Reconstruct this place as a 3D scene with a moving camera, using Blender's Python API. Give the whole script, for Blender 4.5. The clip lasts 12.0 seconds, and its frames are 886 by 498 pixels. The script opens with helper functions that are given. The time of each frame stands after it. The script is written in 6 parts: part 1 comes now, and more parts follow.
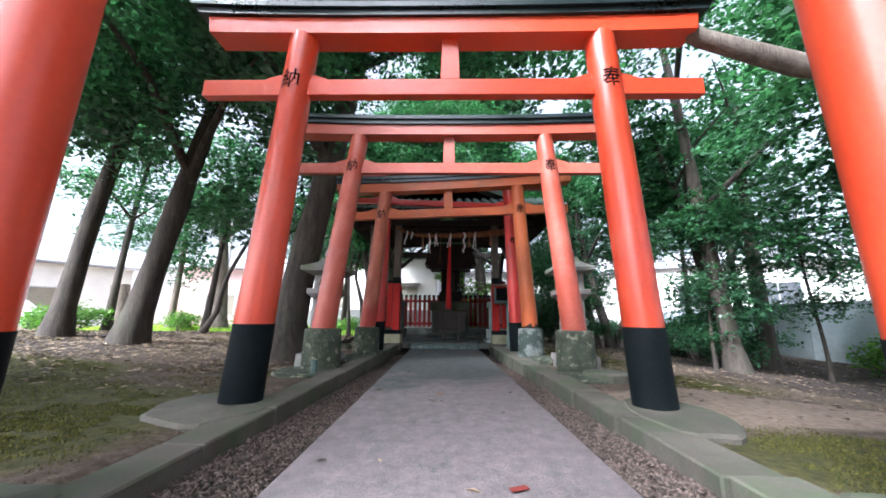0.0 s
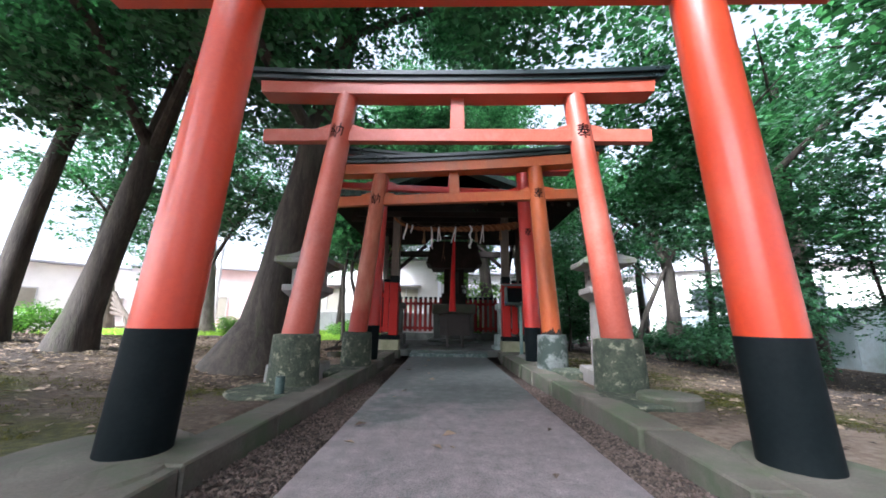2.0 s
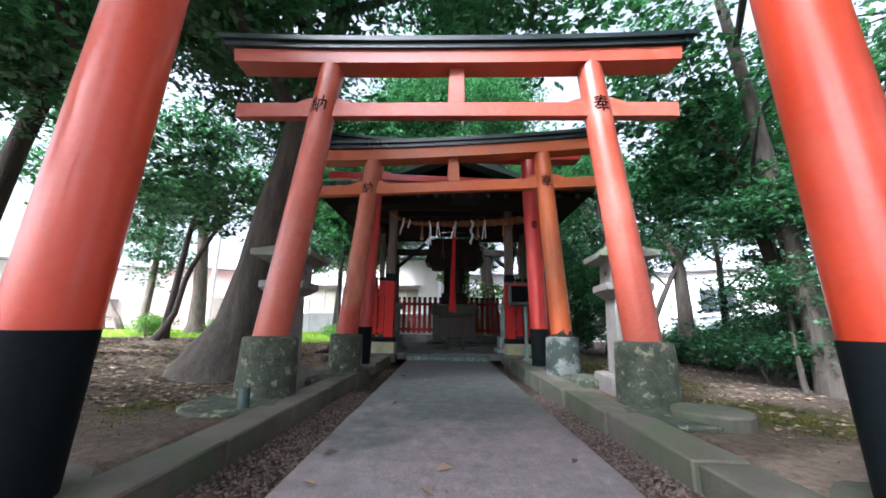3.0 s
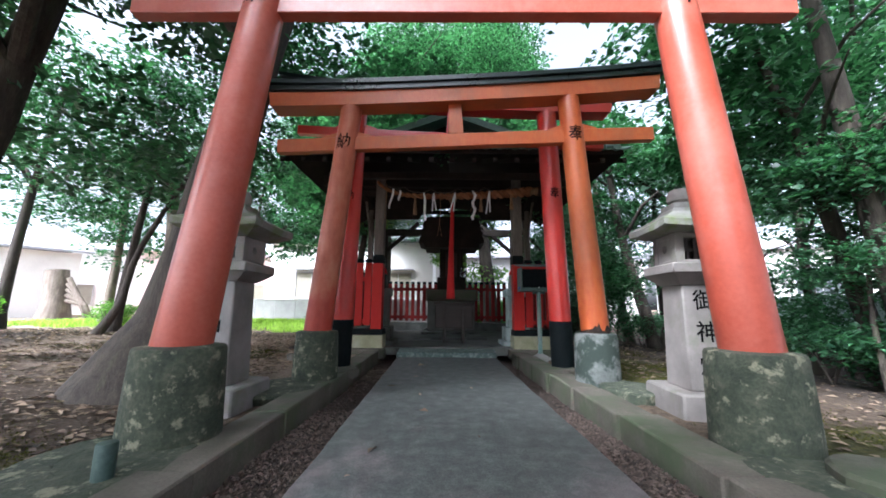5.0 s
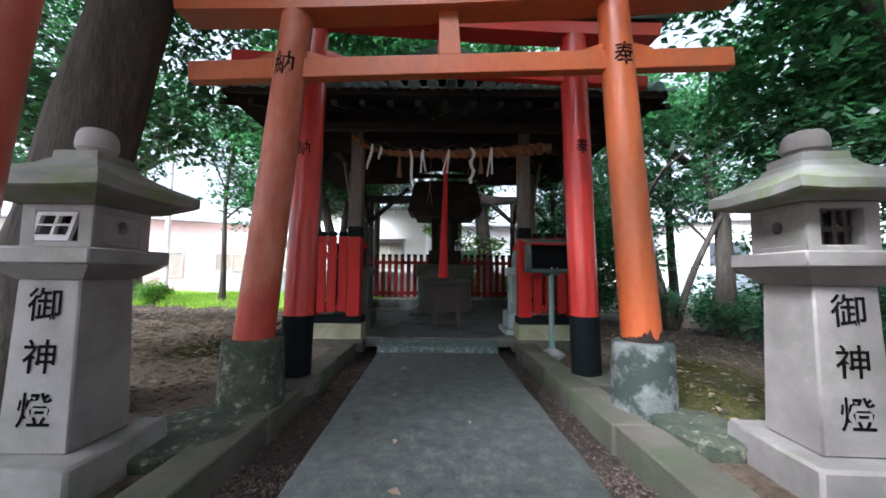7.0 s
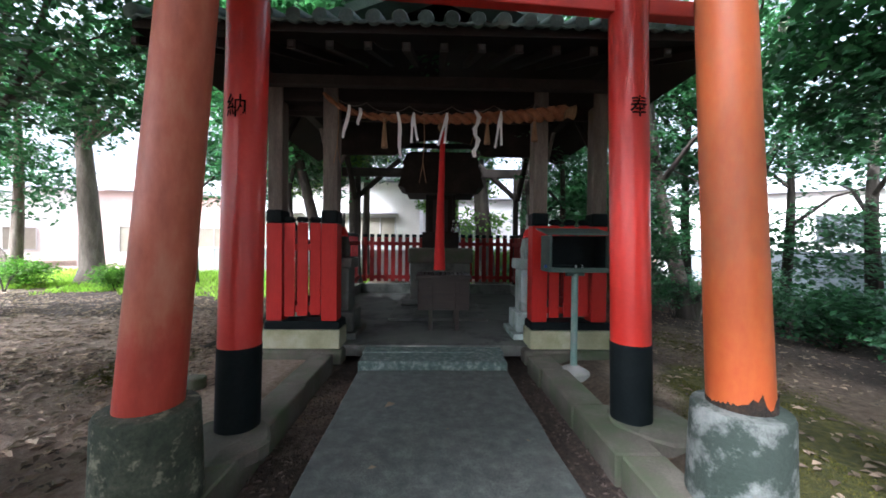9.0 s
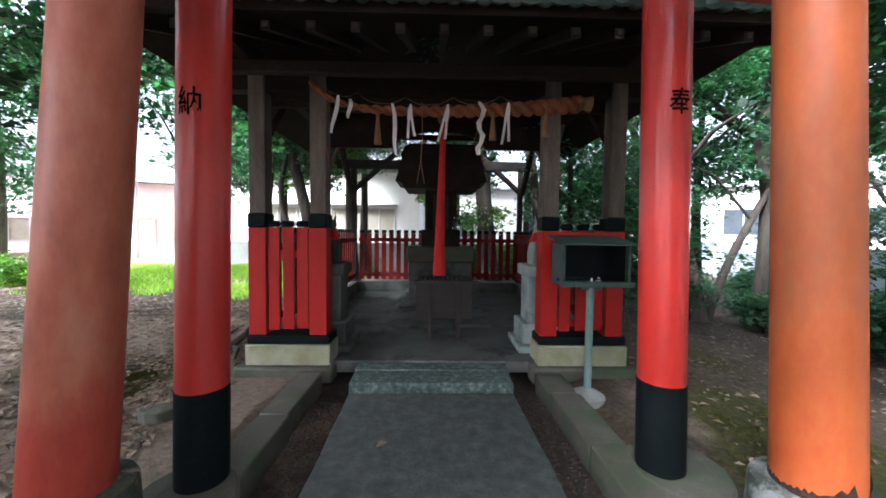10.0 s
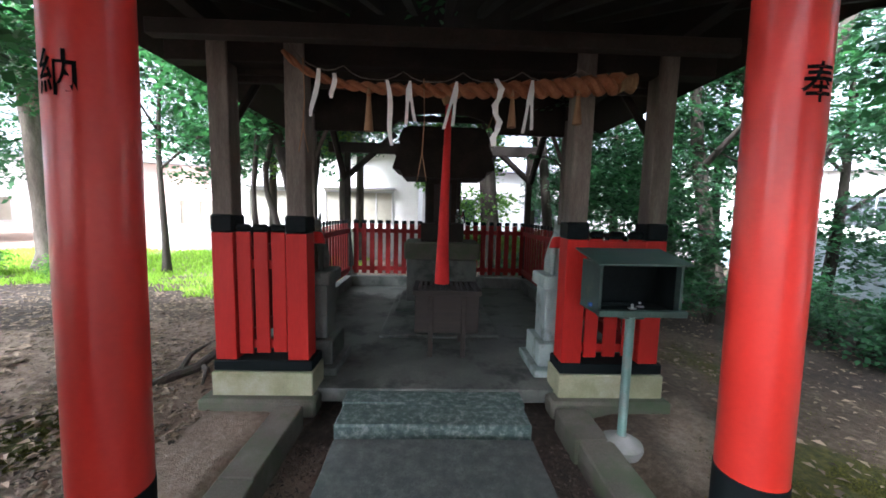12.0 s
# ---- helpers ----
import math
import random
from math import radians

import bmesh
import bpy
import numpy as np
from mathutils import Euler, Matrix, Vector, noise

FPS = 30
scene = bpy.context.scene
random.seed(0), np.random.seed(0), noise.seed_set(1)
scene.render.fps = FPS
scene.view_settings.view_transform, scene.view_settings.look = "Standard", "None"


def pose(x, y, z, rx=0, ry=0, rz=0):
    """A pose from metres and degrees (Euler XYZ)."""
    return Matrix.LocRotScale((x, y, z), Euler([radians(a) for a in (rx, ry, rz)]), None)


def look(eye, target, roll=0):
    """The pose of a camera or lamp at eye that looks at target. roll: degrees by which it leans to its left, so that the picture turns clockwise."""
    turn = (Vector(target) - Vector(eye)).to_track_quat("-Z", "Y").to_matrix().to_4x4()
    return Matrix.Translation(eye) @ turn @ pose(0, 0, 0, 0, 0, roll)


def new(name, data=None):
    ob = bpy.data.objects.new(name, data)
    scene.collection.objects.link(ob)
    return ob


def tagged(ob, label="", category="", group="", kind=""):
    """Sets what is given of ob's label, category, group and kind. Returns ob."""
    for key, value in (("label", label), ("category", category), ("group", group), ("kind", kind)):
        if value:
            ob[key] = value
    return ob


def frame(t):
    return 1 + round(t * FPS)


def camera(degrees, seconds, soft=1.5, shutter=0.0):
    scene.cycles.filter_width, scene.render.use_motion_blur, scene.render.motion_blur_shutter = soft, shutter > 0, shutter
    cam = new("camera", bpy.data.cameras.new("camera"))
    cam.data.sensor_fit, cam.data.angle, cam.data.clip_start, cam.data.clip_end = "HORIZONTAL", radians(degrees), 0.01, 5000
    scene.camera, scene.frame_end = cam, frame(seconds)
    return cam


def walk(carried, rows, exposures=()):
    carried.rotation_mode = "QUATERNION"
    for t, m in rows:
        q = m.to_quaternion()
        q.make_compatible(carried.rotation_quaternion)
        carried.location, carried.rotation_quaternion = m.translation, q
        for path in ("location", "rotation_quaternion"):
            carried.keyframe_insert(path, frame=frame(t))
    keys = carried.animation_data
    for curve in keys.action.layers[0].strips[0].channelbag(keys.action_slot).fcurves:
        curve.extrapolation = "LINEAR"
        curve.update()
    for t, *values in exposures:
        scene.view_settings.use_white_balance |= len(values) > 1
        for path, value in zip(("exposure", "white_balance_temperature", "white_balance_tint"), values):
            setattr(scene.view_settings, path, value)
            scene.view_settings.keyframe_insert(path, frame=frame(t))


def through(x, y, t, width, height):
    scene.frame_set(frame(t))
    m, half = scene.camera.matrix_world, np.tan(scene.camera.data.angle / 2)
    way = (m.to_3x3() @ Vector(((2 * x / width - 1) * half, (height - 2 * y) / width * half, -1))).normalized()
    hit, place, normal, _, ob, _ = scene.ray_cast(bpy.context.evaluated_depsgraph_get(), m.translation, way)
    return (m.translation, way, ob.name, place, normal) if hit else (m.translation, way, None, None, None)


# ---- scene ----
cam = camera(102.1, 12.0, soft=1.7)
PATH = [
    (0, (0.142, 2.71, 0.869), (0.101, 4.673, 1.249), 0.5),
    (0.5, (0.124, 3.058, 0.849), (0.09, 5.021, 1.23), 0.3),
    (1, (0.113, 3.315, 0.837), (0.074, 5.276, 1.225), 0.4),
    (1.5, (0.058, 3.644, 0.815), (0.016, 5.604, 1.21), 0.7),
    (2, (0.041, 4.015, 0.860), (-0.006, 5.974, 1.262), 0.8),
    (2.5, (0.041, 4.332, 0.872), (-0.006, 6.289, 1.283), 0.8),
    (3, (0.075, 4.686, 0.850), (0.022, 6.643, 1.260), 0.8),
    (5, (-0.04, 6.142, 0.978), (-0.056, 8.115, 1.301), 0.5),
    (5.5, (-0.024, 6.507, 1.03), (-0.039, 8.485, 1.321), 0.3),
    (6, (0.002, 6.838, 1.078), (-0.004, 8.823, 1.323), 0.5),
    (6.5, (0.009, 7.213, 1.166), (0.013, 9.204, 1.357), 0.6),
    (7, (0.014, 7.565, 1.28), (0.03, 9.559, 1.421), 0.5),
    (7.5, (0.006, 7.895, 1.367), (0.034, 9.893, 1.454), 0.5),
    (9.5, (-0.007, 9.069, 1.792), (0.043, 11.067, 1.734), 0.6),
    (10, (0.012, 9.314, 1.926), (0.057, 11.311, 1.833), 0.7),
    (10.5, (0.013, 9.531, 2.029), (0.056, 11.527, 1.909), 0.6),
    (11, (-0.006, 9.737, 2.108), (0.042, 11.731, 1.958), 0.7),
    (11.5, (-0.025, 9.959, 2.166), (0.027, 11.95, 1.989), 0.9),
    (12, (-0.051, 10.174, 2.236), (0.005, 12.163, 2.032), 1.3),
]
walk(cam, [(t, look(eye, target, roll)) for t, eye, target, roll in PATH],
     exposures=[(0, 1.66, 5600, 11), (7.5, 1.74, 5600, 11), (9.5, 1.98, 5650, 11), (12, 2.3, 5650, 11)])

# ---- light: a bright overcast sky above a grove ----
world = bpy.data.worlds.new("world")
scene.world = world
world.use_nodes = True
wn = world.node_tree.nodes
sky = wn.new("ShaderNodeTexSky")
sky.sky_type = "NISHITA"
sky.sun_disc = False
sky.sun_elevation = radians(45)
sky.sun_rotation = radians(223)
sky.air_density, sky.dust_density, sky.ozone_density = 0.7, 7.0, 0.4
wn["Background"].inputs["Strength"].default_value = 0.135
# thin cloud: the sky is pale and brighter than clear blue
cloud = wn.new("ShaderNodeHueSaturation")
cloud.inputs["Saturation"].default_value = 0.30
cloud.inputs["Value"].default_value = 1.7
world.node_tree.links.new(sky.outputs["Color"], cloud.inputs["Color"])
world.node_tree.links.new(cloud.outputs["Color"], wn["Background"].inputs["Color"])
sun_data = bpy.data.lights.new("sun", "SUN")
sun_data.energy, sun_data.angle, sun_data.color = 3.5, radians(14), (1.0, 0.98, 0.95)
sun = new("sun", sun_data)
sun.matrix_world = look((-13, -14, 19), (0, 0, 0))


# ---- materials ----
def tree_of(name):
    m = bpy.data.materials.new(name)
    m.use_nodes = True
    return m, m.node_tree.nodes, m.node_tree.links, m.node_tree.nodes["Principled BSDF"]


def ramp(nodes, stops):
    r = nodes.new("ShaderNodeValToRGB")
    while len(r.color_ramp.elements) < len(stops):
        r.color_ramp.elements.new(0.5)
    for e, (p, c) in zip(r.color_ramp.elements, stops):
        e.position, e.color = p, (*c, 1)
    return r


def noise_tex(nodes, links, vec, scale, detail=6, rough=0.6, stretch=None):
    n = nodes.new("ShaderNodeTexNoise")
    n.inputs["Scale"].default_value = scale
    n.inputs["Detail"].default_value = detail
    n.inputs["Roughness"].default_value = rough
    if stretch:
        mp = nodes.new("ShaderNodeMapping")
        mp.inputs["Scale"].default_value = stretch
        links.new(vec, mp.inputs["Vector"])
        vec = mp.outputs["Vector"]
    links.new(vec, n.inputs["Vector"])
    return n


def surface(name, stops, scale=2.0, fine=40.0, rough=(0.6, 0.85), bump=0.3, metal=0.0, vary=0.0, stretch=None,
            stain=None, stain_scale=1.2, stain_at=(0.5, 0.62), coat=0.0, dist=0.01, spec=0.5):
    """A worn surface: broad tone from stops, fine grain, an optional second stain colour, relief."""
    m, nodes, links, bsdf = tree_of(name)
    geo = nodes.new("ShaderNodeNewGeometry")
    pos = geo.outputs["Position"]
    broad = noise_tex(nodes, links, pos, scale, stretch=stretch)
    grain = noise_tex(nodes, links, pos, fine, 4, stretch=stretch)
    add = nodes.new("ShaderNodeMix")
    add.inputs["Factor"].default_value = 0.35
    links.new(broad.outputs["Fac"], add.inputs[2])
    links.new(grain.outputs["Fac"], add.inputs[3])
    n = len(stops)
    col = ramp(nodes, [(0.32 + 0.36 * i / max(1, n - 1), c) for i, c in enumerate(stops)])
    links.new(add.outputs[0], col.inputs["Fac"])
    out = col.outputs["Color"]
    if stain:
        sn = noise_tex(nodes, links, pos, stain_scale, 8, 0.68, stretch)
        sr = ramp(nodes, [(stain_at[0], (0, 0, 0)), (stain_at[1], (1, 1, 1))])
        links.new(sn.outputs["Fac"], sr.inputs["Fac"])
        mix = nodes.new("ShaderNodeMix")
        mix.data_type = "RGBA"
        links.new(sr.outputs["Color"], mix.inputs["Factor"])
        links.new(out, mix.inputs[6])
        mix.inputs[7].default_value = (*stain, 1)
        out = mix.outputs[2]
    if vary:
        info = nodes.new("ShaderNodeObjectInfo")
        hsv = nodes.new("ShaderNodeHueSaturation")
        mr = nodes.new("ShaderNodeMapRange")
        mr.inputs["To Min"].default_value, mr.inputs["To Max"].default_value = 1 - vary, 1 + vary
        links.new(info.outputs["Random"], mr.inputs["Value"])
        links.new(mr.outputs["Result"], hsv.inputs["Value"])
        links.new(out, hsv.inputs["Color"])
        out = hsv.outputs["Color"]
    links.new(out, bsdf.inputs["Base Color"])
    rr = nodes.new("ShaderNodeMapRange")
    rr.inputs["From Min"].default_value, rr.inputs["From Max"].default_value = 0.3, 0.7
    rr.inputs["To Min"].default_value, rr.inputs["To Max"].default_value = rough
    links.new(add.outputs[0], rr.inputs["Value"])
    links.new(rr.outputs["Result"], bsdf.inputs["Roughness"])
    bsdf.inputs["Metallic"].default_value = metal
    bsdf.inputs["Coat Weight"].default_value = coat
    bsdf.inputs["Specular IOR Level"].default_value = spec
    bsdf.inputs["Coat Roughness"].default_value = 0.25
    b = nodes.new("ShaderNodeBump")
    b.inputs["Strength"].default_value, b.inputs["Distance"].default_value = bump, dist
    links.new(add.outputs[0], b.inputs["Height"])
    links.new(b.outputs["Normal"], bsdf.inputs["Normal"])
    return m


def leafy(name, dark, light, rough=0.45, through=0.35):
    """Leaves: a tone per leaf, gloss on top and light through the blade."""
    m, nodes, links, bsdf = tree_of(name)
    geo = nodes.new("ShaderNodeNewGeometry")
    col = ramp(nodes, [(0.0, dark), (0.75, light), (1.0, tuple(1.35 * c for c in light))])
    links.new(geo.outputs["Random Per Island"], col.inputs["Fac"])
    links.new(col.outputs["Color"], bsdf.inputs["Base Color"])
    bsdf.inputs["Roughness"].default_value = rough
    tr = nodes.new("ShaderNodeBsdfTranslucent")
    mul = nodes.new("ShaderNodeMix")
    mul.data_type, mul.blend_type = "RGBA", "MULTIPLY"
    mul.inputs["Factor"].default_value = 1.0
    links.new(col.outputs["Color"], mul.inputs[6])
    mul.inputs[7].default_value = (1.0, 1.35, 0.75, 1)
    links.new(mul.outputs[2], tr.inputs["Color"])
    mix = nodes.new("ShaderNodeMixShader")
    mix.inputs[0].default_value = through
    links.new(bsdf.outputs[0], mix.inputs[1])
    links.new(tr.outputs[0], mix.inputs[2])
    links.new(mix.outputs[0], nodes["Material Output"].inputs["Surface"])
    return m


M = {
    "concrete_path": None,
    "kerb_stone": surface("kerb_stone", [(0.054, 0.047, 0.036), (0.104, 0.092, 0.074), (0.165, 0.147, 0.124)], 2.0, 60, (0.75, 0.95), 0.5, vary=0.12,
                          stain=(0.065, 0.085, 0.045), stain_scale=1.6, stain_at=(0.46, 0.64)),
    "earth": None,
    "verm_bright": surface("verm_bright", [(0.54, 0.034, 0.007), (0.62, 0.050, 0.009), (0.66, 0.072, 0.014)], 0.8, 30, (0.4, 0.55), 0.05, coat=0.8,
                           stain=(0.58, 0.09, 0.035), stain_scale=1.3, stain_at=(0.55, 0.8)),
    "verm_faded": surface("verm_faded", [(0.33, 0.048, 0.026), (0.41, 0.072, 0.04), (0.46, 0.105, 0.068)], 1.0, 30, (0.35, 0.55), 0.08, coat=0.45,
                          stain=(0.50, 0.16, 0.12), stain_scale=1.1, stain_at=(0.5, 0.8)),
    "verm_orange": surface("verm_orange", [(0.40, 0.060, 0.015), (0.46, 0.102, 0.023), (0.49, 0.152, 0.046)], 0.9, 24, (0.40, 0.62), 0.15, coat=0.2,
                           stain=(0.25, 0.075, 0.040), stain_scale=0.9, stain_at=(0.48, 0.70), stretch=(1, 1, 0.45)),
    "verm_red": surface("verm_red", [(0.46, 0.016, 0.010), (0.52, 0.021, 0.012), (0.56, 0.034, 0.020)], 1.0, 30, (0.35, 0.50), 0.02, coat=0.6),
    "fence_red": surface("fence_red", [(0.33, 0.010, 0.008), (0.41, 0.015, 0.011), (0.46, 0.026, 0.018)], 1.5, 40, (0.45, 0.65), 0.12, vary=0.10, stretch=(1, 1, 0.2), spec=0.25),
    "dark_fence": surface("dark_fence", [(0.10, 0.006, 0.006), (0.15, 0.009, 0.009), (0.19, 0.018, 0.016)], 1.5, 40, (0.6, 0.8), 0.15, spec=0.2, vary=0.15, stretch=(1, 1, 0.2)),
    "black_paint": surface("black_paint", [(0.004, 0.006, 0.007), (0.007, 0.010, 0.011), (0.012, 0.015, 0.016)], 1.5, 35, (0.45, 0.7), 0.1, spec=0.06,
                           stain=(0.022, 0.024, 0.021), stain_scale=2.2, stain_at=(0.62, 0.85)),
    "ink": surface("ink", [(0.0022, 0.0022, 0.0025), (0.004, 0.004, 0.0045)], 5, 60, (0.7, 0.9), 0.1, spec=0.05),
    "cap_metal": surface("cap_metal", [(0.006, 0.010, 0.011), (0.012, 0.019, 0.021), (0.026, 0.038, 0.040)], 1.2, 25, (0.22, 0.40), 0.1, spec=0.6),
    "moss_concrete": surface("moss_concrete", [(0.014, 0.022, 0.015), (0.045, 0.056, 0.036), (0.105, 0.110, 0.078)], 7.0, 40, (0.8, 1.0), 1.0, dist=0.03,
                             stain=(0.22, 0.215, 0.15), stain_scale=8.0, stain_at=(0.55, 0.63)),
    "grey_concrete": surface("grey_concrete", [(0.085, 0.095, 0.088), (0.155, 0.167, 0.158), (0.235, 0.246, 0.233)], 5.0, 45, (0.8, 1.0), 0.8, dist=0.02,
                             stain=(0.030, 0.044, 0.035), stain_scale=3.6, stain_at=(0.43, 0.53)),
    "granite": surface("granite", [(0.16, 0.151, 0.145), (0.24, 0.227, 0.22), (0.325, 0.307, 0.298)], 3.0, 160, (0.7, 0.9), 0.3, dist=0.006,
                       stain=(0.17, 0.185, 0.125), stain_scale=2.0, stain_at=(0.52, 0.72)),
    # warmer, darker copy of granite that takes down the sun on the right lantern
    "granite_warm_dim": surface("granite_warm_dim", [(0.12, 0.108, 0.098), (0.185, 0.168, 0.155), (0.255, 0.234, 0.218)], 3.0, 160, (0.75, 0.95), 0.35, dist=0.007,
                            stain=(0.13, 0.135, 0.095), stain_scale=2.4, stain_at=(0.52, 0.72)),
    "granite_mossy": surface("granite_mossy", [(0.115, 0.115, 0.104), (0.18, 0.177, 0.163), (0.25, 0.243, 0.23)], 3.0, 160, (0.75, 0.95), 0.4, dist=0.008,
                             stain=(0.12, 0.15, 0.055), stain_scale=4.0, stain_at=(0.47, 0.66)),
    "granite_pale": surface("granite_pale", [(0.45, 0.45, 0.44), (0.55, 0.55, 0.54), (0.63, 0.62, 0.61)], 3.0, 160, (0.65, 0.9), 0.25, dist=0.005,
                            stain=(0.28, 0.30, 0.25), stain_scale=2.2, stain_at=(0.6, 0.8)),
    "green_stone": surface("green_stone", [(0.20, 0.25, 0.24), (0.30, 0.36, 0.345), (0.40, 0.45, 0.43)], 3.0, 120, (0.7, 0.9), 0.4,
                           stain=(0.10, 0.13, 0.10), stain_scale=2.5, stain_at=(0.52, 0.7)),
    "ochre_stone": surface("ochre_stone", [(0.19, 0.185, 0.105), (0.31, 0.30, 0.19), (0.42, 0.40, 0.31)], 2.4, 70, (0.75, 0.95), 0.4,
                           stain=(0.20, 0.21, 0.10), stain_scale=1.8, stain_at=(0.5, 0.7)),
    "old_wood": surface("old_wood", [(0.062, 0.048, 0.038), (0.125, 0.104, 0.086), (0.205, 0.178, 0.15)], 2.0, 30, (0.75, 0.95), 0.5, stretch=(4, 4, 0.7), vary=0.1),
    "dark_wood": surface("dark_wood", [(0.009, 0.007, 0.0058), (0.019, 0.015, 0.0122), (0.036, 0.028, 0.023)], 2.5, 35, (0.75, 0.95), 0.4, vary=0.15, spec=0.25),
    "box_wood": surface("box_wood", [(0.015, 0.011, 0.009), (0.029, 0.022, 0.018), (0.048, 0.038, 0.031)], 3.0, 35, (0.6, 0.85), 0.4, stretch=(0.6, 6, 6), vary=0.1),
    "tile_green": surface("tile_green", [(0.035, 0.060, 0.050), (0.08, 0.125, 0.105), (0.15, 0.20, 0.17)], 2.0, 40, (0.4, 0.7), 0.3, vary=0.2),
    "floor_stone": surface("floor_stone", [(0.055, 0.060, 0.053), (0.098, 0.104, 0.092), (0.150, 0.154, 0.137)], 2.2, 40, (0.6, 0.9), 0.5,
                           stain=(0.030, 0.036, 0.030), stain_scale=1.3, stain_at=(0.5, 0.62)),
    "step_stone": surface("step_stone", [(0.022, 0.045, 0.040), (0.075, 0.11, 0.10), (0.30, 0.34, 0.32)], 16.0, 70, (0.6, 0.9), 0.7),
    "rope": surface("rope", [(0.15, 0.050, 0.020), (0.27, 0.105, 0.045), (0.38, 0.175, 0.085)], 6, 80, (0.85, 1.0), 0.6),
    "straw": surface("straw", [(0.13, 0.07, 0.032), (0.23, 0.13, 0.065), (0.32, 0.20, 0.11)], 8, 80, (0.85, 1.0), 0.4, stretch=(4, 4, 0.4)),
    "paper": surface("paper", [(0.70, 0.70, 0.69), (0.78, 0.78, 0.77), (0.83, 0.83, 0.82)], 4, 30, (0.8, 0.95), 0.1),
    "red_cloth": surface("red_cloth", [(0.42, 0.012, 0.012), (0.55, 0.018, 0.016), (0.60, 0.03, 0.03)], 6, 90, (0.8, 1.0), 0.3),
    "green_metal": surface("green_metal", [(0.022, 0.042, 0.037), (0.045, 0.078, 0.069), (0.08, 0.12, 0.106)], 2.5, 40, (0.4, 0.65), 0.15, metal=0.2,
                           stain=(0.14, 0.13, 0.10), stain_scale=3, stain_at=(0.6, 0.75)),
    "pale_pipe": surface("pale_pipe", [(0.09, 0.17, 0.155), (0.135, 0.225, 0.205), (0.19, 0.28, 0.26)], 3, 40, (0.4, 0.6), 0.1, stain=(0.20, 0.21, 0.195), stain_scale=3, stain_at=(0.55, 0.7)),
    "bark": surface("bark", [(0.018, 0.014, 0.011), (0.052, 0.042, 0.034), (0.100, 0.082, 0.067)], 3.0, 18, (0.85, 1.0), 1.0, stretch=(3, 3, 0.5), dist=0.04,
                    stain=(0.040, 0.046, 0.022), stain_scale=1.5, stain_at=(0.54, 0.74)),
    "bark_pale": surface("bark_pale", [(0.075, 0.058, 0.045), (0.15, 0.122, 0.10), (0.25, 0.212, 0.18)], 2.5, 18, (0.85, 1.0), 0.9, stretch=(3, 3, 0.6), dist=0.03),
    "leaf": leafy("leaf", (0.016, 0.052, 0.028), (0.066, 0.162, 0.084), 0.36, 0.5),
    # lit copy of leaf: sunshine is put into its yellow-green colour
    "leaf_lit": leafy("leaf_lit", (0.05, 0.12, 0.02), (0.16, 0.30, 0.05), 0.5, 0.45),
    "grass_blade": leafy("grass_blade", (0.17, 0.28, 0.03), (0.36, 0.52, 0.07), 0.6, 0.4),
    "moss_tuft": leafy("moss_tuft", (0.030, 0.034, 0.005), (0.100, 0.094, 0.015), 0.95, 0.1),
    "dead_leaf": leafy("dead_leaf", (0.040, 0.026, 0.018), (0.30, 0.215, 0.155), 0.75, 0.1),
    "chip": leafy("chip", (0.026, 0.018, 0.015), (0.120, 0.088, 0.072), 0.9, 0.02),
    "plaster": surface("plaster", [(0.62, 0.60, 0.57), (0.72, 0.70, 0.67), (0.78, 0.76, 0.73)], 0.8, 25, (0.8, 0.95), 0.1),
    "plaster_pink": surface("plaster_pink", [(0.50, 0.36, 0.34), (0.58, 0.43, 0.41), (0.64, 0.50, 0.47)], 0.8, 25, (0.8, 0.95), 0.1),
    "blue_wall": surface("blue_wall", [(0.33, 0.40, 0.43), (0.45, 0.52, 0.55), (0.56, 0.62, 0.64)], 0.7, 20, (0.8, 0.95), 0.2,
                         stain=(0.30, 0.32, 0.30), stain_scale=0.9, stain_at=(0.5, 0.7)),
    "block_wall": surface("block_wall", [(0.28, 0.28, 0.27), (0.38, 0.38, 0.37), (0.46, 0.46, 0.45)], 1.2, 30, (0.85, 1.0), 0.4, vary=0.08),
    "roof_far": surface("roof_far", [(0.26, 0.26, 0.28), (0.33, 0.33, 0.35), (0.40, 0.40, 0.42)], 1.5, 20, (0.5, 0.8), 0.3),
    "frame_grey": surface("frame_grey", [(0.35, 0.35, 0.35), (0.45, 0.45, 0.45)], 2, 20, (0.4, 0.6), 0.05),
    "shutter": surface("shutter", [(0.20, 0.18, 0.14), (0.27, 0.25, 0.20)], 2, 20, (0.5, 0.7), 0.1),
    "car_white": surface("car_white", [(0.70, 0.71, 0.73), (0.78, 0.79, 0.80)], 1, 10, (0.2, 0.3), 0.0, coat=0.5),
    "rot": surface("rot", [(0.006, 0.004, 0.003), (0.022, 0.013, 0.009), (0.07, 0.038, 0.022)], 14, 60, (0.85, 1.0), 1.0, dist=0.03),
    "red_leaf": surface("red_leaf", [(0.15, 0.022, 0.015), (0.23, 0.036, 0.025)], 20, 80, (0.6, 0.8), 0.2),
    "blue_plastic": surface("blue_plastic", [(0.02, 0.06, 0.22), (0.03, 0.09, 0.30)], 3, 30, (0.3, 0.5), 0.05),
    "rubber": surface("rubber", [(0.015, 0.015, 0.016), (0.03, 0.03, 0.03)], 3, 30, (0.8, 0.95), 0.1),
}


